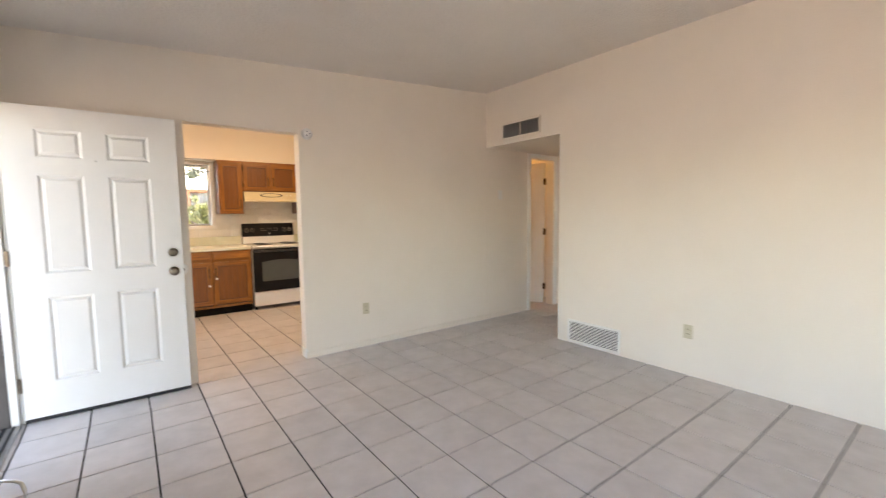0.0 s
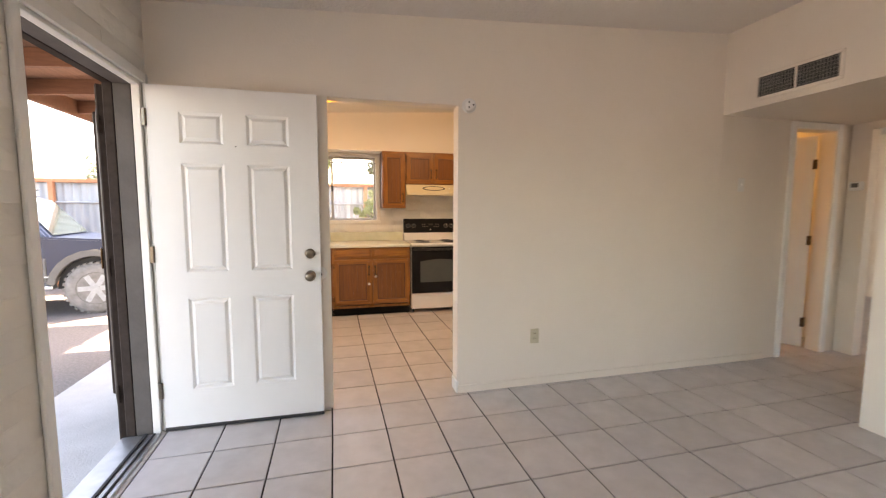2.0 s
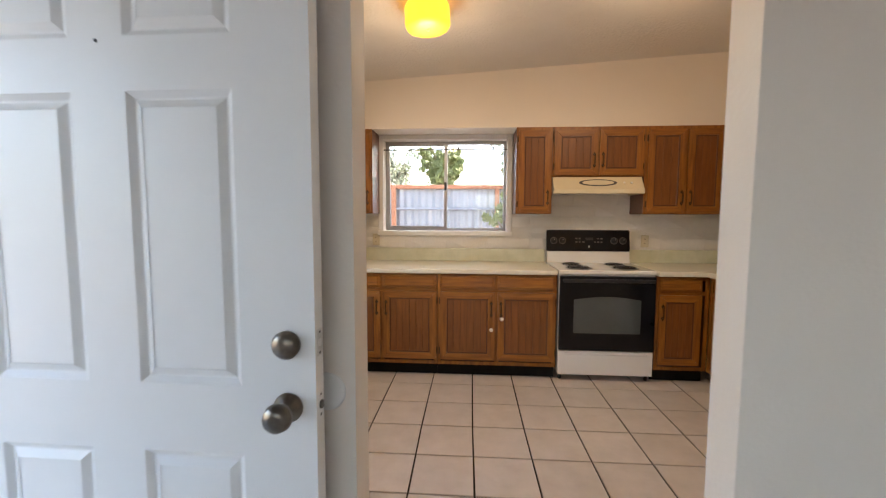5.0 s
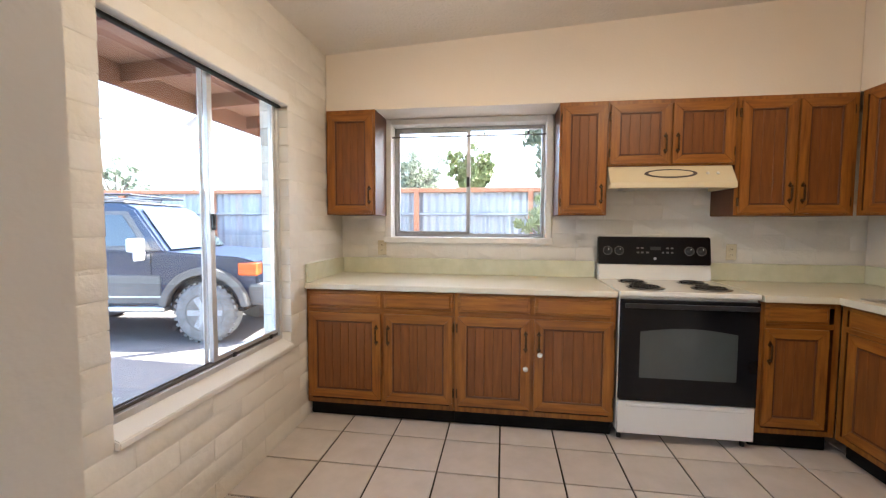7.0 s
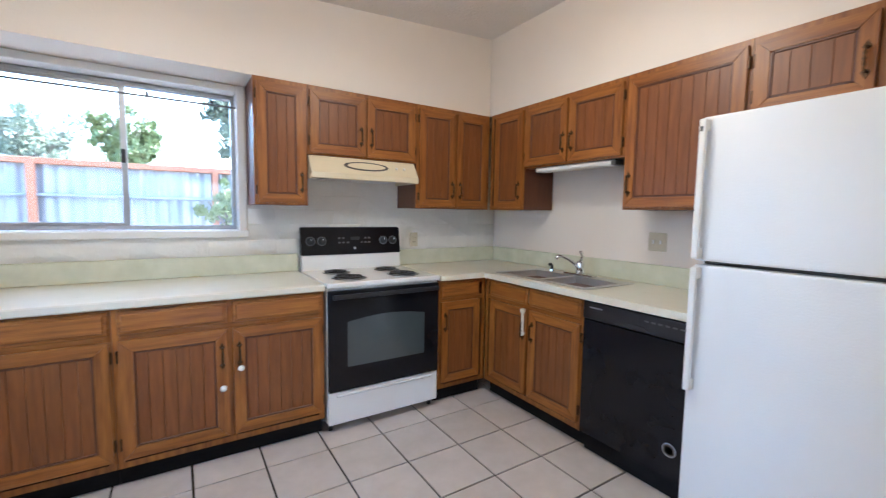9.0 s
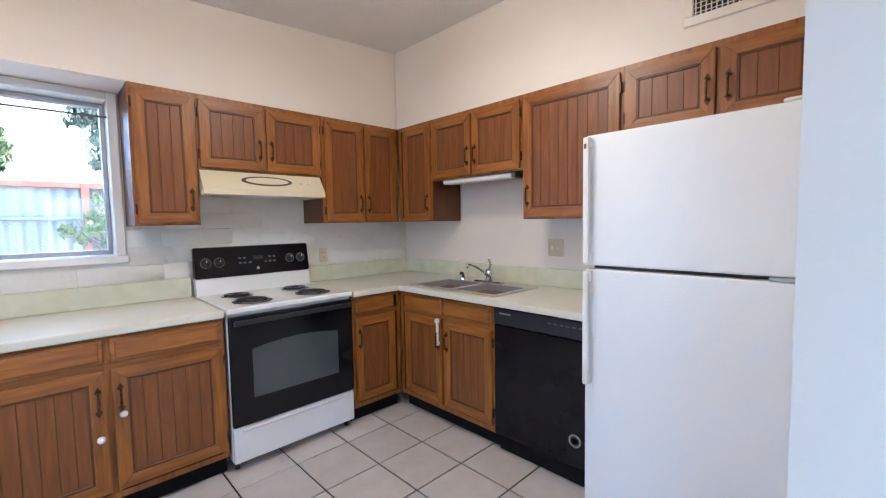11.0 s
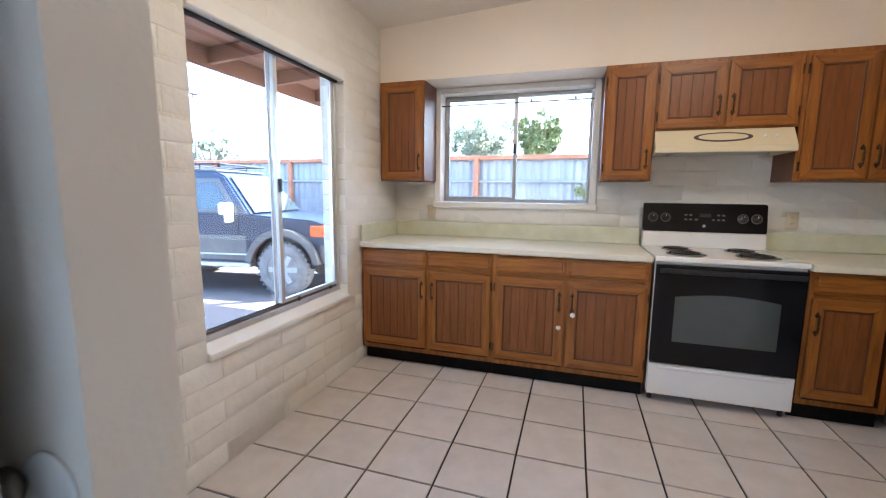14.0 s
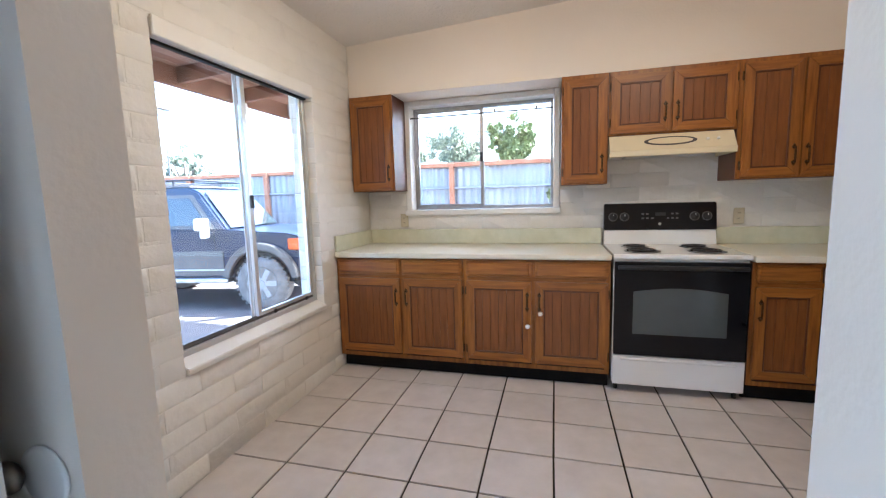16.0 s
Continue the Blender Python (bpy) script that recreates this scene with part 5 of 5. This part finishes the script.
# neighbouring sheds beyond the fence
def shed(x, y, w, d, h, wallm, roofm, label):
    s = thing("neighbour_house", pose(x, y, GROUND), label, "house")
    part("wall", boxes((0, 0, 0, w, d, h)), wallm, s)
    part("roof", prism([(-0.3, h), (w + 0.3, h), (w / 2, h + 0.7)], -0.3, d + 0.3, "Y"), roofm, s)
    for k in range(int(w // 2.2)):
        wi = part("window", boxes((0.7 + 2.2 * k, -0.03, 1.0, 1.7 + 2.2 * k, 0.02, 2.0)), WHITE, s)
        part("pane", boxes((0.76 + 2.2 * k, -0.045, 1.06, 1.64 + 2.2 * k, -0.031, 1.94)), CARGLASS, wi)


shed(-22, 17.0, 8, 5, 2.3, ROOFM, PAINT, "pale low house with a dark blue roof beyond the yard")
shed(-9.0, 22, 9, 5, 2.6, ROOFM, ROOFM, "pale low house behind the fence")

# ---- trees ----
def tree(x, y, h, spread, leafm, label, seed, clumps=60, leaves=55, base=0.35, leaf=0.09, drop=0.0):
    rnd = random.Random(seed)
    t = thing("tree", pose(x, y, GROUND), label, "tree")
    bm = bmesh.new()
    tube(bm, (0, 0, 0), (0.05, 0, h * 0.5), 0.035 * h, 0.02 * h, 10)
    tips = []
    for k in range(9):
        a, u = 2.4 * k, base + 0.35 * rnd.random()
        p = Vector((0.03, 0, h * min(u, 0.5)))
        e = Vector((math.cos(a) * spread * rnd.uniform(0.3, 0.75), math.sin(a) * spread * rnd.uniform(0.3, 0.75), h * rnd.uniform(u + 0.1, 0.92)))
        tube(bm, p, e, 0.012 * h, 0.004 * h, 6)
        tips.append((p, e))
    part("trunk", bm, BARK, t)
    verts, faces = [], []
    for k in range(clumps):
        p, e = rnd.choice(tips)
        c = p.lerp(e, rnd.uniform(0.45, 1.08)) + Vector((rnd.gauss(0, 0.2), rnd.gauss(0, 0.2), rnd.gauss(0, 0.16))) * spread
        cr_ = spread * rnd.uniform(0.10, 0.24)
        for j in range(leaves):
            d = Vector((rnd.gauss(0, 1), rnd.gauss(0, 1), rnd.gauss(0, 0.8) - drop)).normalized() * cr_ * rnd.uniform(0.4, 1.1)
            q = Euler((rnd.uniform(0, 6), rnd.uniform(0, 6), rnd.uniform(0, 6))).to_matrix()
            o, s = c + d, leaf * rnd.uniform(0.6, 1.4)
            i = len(verts)
            verts += [o + q @ Vector((-s, 0, 0)), o + q @ Vector((0, -s * 0.45, 0.01)), o + q @ Vector((s, 0, 0)), o + q @ Vector((0, s * 0.45, 0.01))]
            faces.append((i, i + 1, i + 2, i + 3))
    me = bpy.data.meshes.new("crown")
    me.from_pydata(verts, [], faces)
    me.materials.append(leafm)
    cr2 = new("crown", me)
    cr2.parent = t


tree(-0.42, 19.0, 4.5, 0.95, LEAF, "round green tree behind the fence", 3, 110, 90, base=0.5, leaf=0.075)
tree(-3.7, 24.0, 5.0, 1.8, LEAF2, "pale grey-green tree behind the fence", 5, 90, 70, base=0.45, leaf=0.08)
tree(-6.6, 25.0, 4.6, 1.5, LEAF2, "low grey-green tree behind the fence", 6, 60, 60, base=0.4, leaf=0.08)
tree(-17.6, 21.0, 4.9, 1.5, LEAF2, "sparse tree beyond the yard", 8, 50, 50, base=0.4, leaf=0.08)
tree(-10.5, 26.0, 4.6, 1.6, LEAF2, "small grey-green tree in the distance", 9, 40, 50, base=0.4, leaf=0.08)
tree(2.05, 13.2, 6.4, 1.15, LEAF2, "tall dark grey-green tree behind the fence", 12, 230, 90, base=0.42, leaf=0.065, drop=0.6)
tree(1.46, 11.15, 2.35, 0.5, LEAF, "bright green bush against the fence", 15, 60, 70, base=0.3, leaf=0.05)
up = thing("utility_pole", pose(-10.2, 17.0, GROUND), "thin wooden utility pole behind the fence", "pole")
part("pole", rods(((0, 0, 0), (0.05, 0, 4.6), 0.06, 0.04), seg=10), BARK, up)
# The post is made up to carry the flat head.
stl = thing("flat_head_on_post", pose(-13.5, 16.5, GROUND), "flat grey head on an added thin post", "street lamp")
part("post", rods(((0, 0, 0), (0, 0, 5.3), 0.035, 0.025), seg=10), GREYP, stl)
part("head", boxes((-0.1, -0.5, 5.28, 0.1, 0.25, 5.40), bevel=0.03), GREYP, stl)

# ---- laid pieces: painted blocks, then floor tiles ----
def block_mesh(length, height, depth, seed):
    """A slumped block: rounded, slightly bellied, centred on its face (outer face at x = 0, body towards -x)."""
    rnd = random.Random(seed)
    bm = boxes((-depth, -length / 2 + 0.0008, -height / 2 + 0.0008, -0.004, length / 2 - 0.0008, height / 2 - 0.0008), bevel=0.0045, seg=2)
    for v in bm.verts:
        if v.co.x > -0.03:
            u, w = 2 * v.co.y / length, 2 * v.co.z / height
            v.co.x += 0.0045 * (1 - w * w) + rnd.uniform(-0.002, 0.002)
            v.co.z += rnd.uniform(-0.0025, 0.0025) - 0.002 * (w < 0) * (1 - abs(u))
        v.co.y += rnd.uniform(-0.002, 0.002)
    return mesh_of(bm, "block", BLOCK, True)


CH, CL = 0.1045, 0.405
block_cache = {}
def block(parent, m, length, height, depth):
    if length < 0.03 or height < 0.03:
        return
    key = (round(length, 2), round(height, 2), depth, len(block_cache) % 3 if length > 0.39 else 0)
    if key not in block_cache:
        block_cache[key] = block_mesh(length, height, depth, len(block_cache))
    piece("block", block_cache[key], parent, m)


def lay(parent, a0, a1, z0, z1, holes, place, depth):
    """Courses of blocks over a wall stretch a0..a1, cut at the openings. place(a, z) gives a block's pose."""
    k = 0
    z = z0
    while z < z1 - 0.03:
        h = min(CH, z1 - z)
        zc = z + h / 2
        spans = [(a0, a1)]
        for h0, h1, hz0, hz1 in holes:
            if hz0 < zc < hz1:
                spans = [s for u, v in spans for s in ((u, min(v, h0)), (max(u, h1), v)) if s[1] - s[0] > 0.02]
        for u, v in spans:
            cuts = [u] + [c for c in (a0 - 0.6 + CL * n + (CL / 2 if k % 2 else 0) for n in range(40)) if u + 0.05 < c < v - 0.05] + [v]
            for p, q in zip(cuts, cuts[1:]):
                block(parent, place((p + q) / 2, zc), q - p, h, depth)
        z += CH
        k += 1


lay(wall_west, YD2, YB, 0.0, 2.50, [(WY0, WY1, WZ0, WZ1)], lambda a, z: pose(XL, a, z), 0.19)
lay(wall_west, 1.45, YD, 0.0, 2.50, [(DY0 - 0.02, DY1 + 0.02, -1, DZ + 0.02)], lambda a, z: pose(XL, a, z), 0.05)
lay(wall_north, XL, XKR, 1.03, SZ, [(-0.178, 1.112, 1.155, 2.12)], lambda a, z: pose(a, YB, z, 0, 0, -90), 0.05)

# tile lines: the courses drift a little between the two rooms
TY, PY = 6.025, 0.332
def tile_line(i, y):
    k = min(1.0, max(0.0, (y - 3.5) / 1.9))
    return (1 - k) * (1.097 + 0.3215 * i) + k * (1.076 + 0.3270 * i)


JOINT = 0.0095
tile_cache = {}
def tile_shape(corners):
    """Points and faces of one tile with a worn edge, from its four corners."""
    cx, cy = sum(p[0] for p in corners) / 4, sum(p[1] for p in corners) / 4
    out = []
    for inset, z in ((JOINT / 2, -0.009), (JOINT / 2, -0.0018), (JOINT / 2 + 0.0018, 0.0)):
        for x, y in corners:
            out.append((x - inset * (1 if x > cx else -1), y - inset * (1 if y > cy else -1), z))
    faces = [(8, 9, 10, 11)]
    for r in (0, 4):
        faces += [(r + k, r + (k + 1) % 4, r + 4 + (k + 1) % 4, r + 4 + k) for k in range(4)]
    return out, faces


floor = bpy.data.objects["floor"]
spots = []
for i in range(-6, 24):
    for j in range(-4, 30):
        y1 = TY - PY * j
        y0c, y1c = max(y1 - PY, YS), min(y1, YB)
        if y1c - y0c < 0.02:
            continue
        lim = lambda v: min(max(v, XL - 0.01), 8.6)
        c = [(lim(tile_line(i, y0c)), y0c), (lim(tile_line(i + 1, y0c)), y0c), (lim(tile_line(i + 1, y1c)), y1c), (lim(tile_line(i, y1c)), y1c)]
        if c[1][0] - c[0][0] < 0.02 or (y0c < 2.3 and XR + 0.02 < c[0][0] < HX - 0.3):
            continue
        spots.append(c)
near = [k for k, c in enumerate(spots) if c[0][1] > 0.6 and c[0][0] < 3.6][:300]
chosen = set(near)
for k in near:
    c = spots[k]
    ox, oy = (c[0][0] + c[1][0]) / 2, (c[0][1] + c[2][1]) / 2
    local = [(round(x - ox, 3), round(y - oy, 3)) for x, y in c]
    key = tuple(local)
    if key not in tile_cache:
        v, f = tile_shape(local)
        me = bpy.data.meshes.new("tile")
        me.from_pydata(v, [], f)
        me.materials.append(TILE)
        tile_cache[key] = me
    piece("tile", tile_cache[key], floor, pose(ox, oy, 0.0))
verts, faces = [], []
for k, c in enumerate(spots):
    if k in chosen:
        continue
    v, f = tile_shape(c)
    n = len(verts)
    verts += v
    faces += [tuple(n + q for q in face) for face in f]
me = bpy.data.meshes.new("tile_field")
me.from_pydata(verts, [], faces)
me.materials.append(TILE)
tf = new("tile_field", me)
tf.parent = floor
tagged(tf, "beige ceramic tiles further off", kind="stuff")
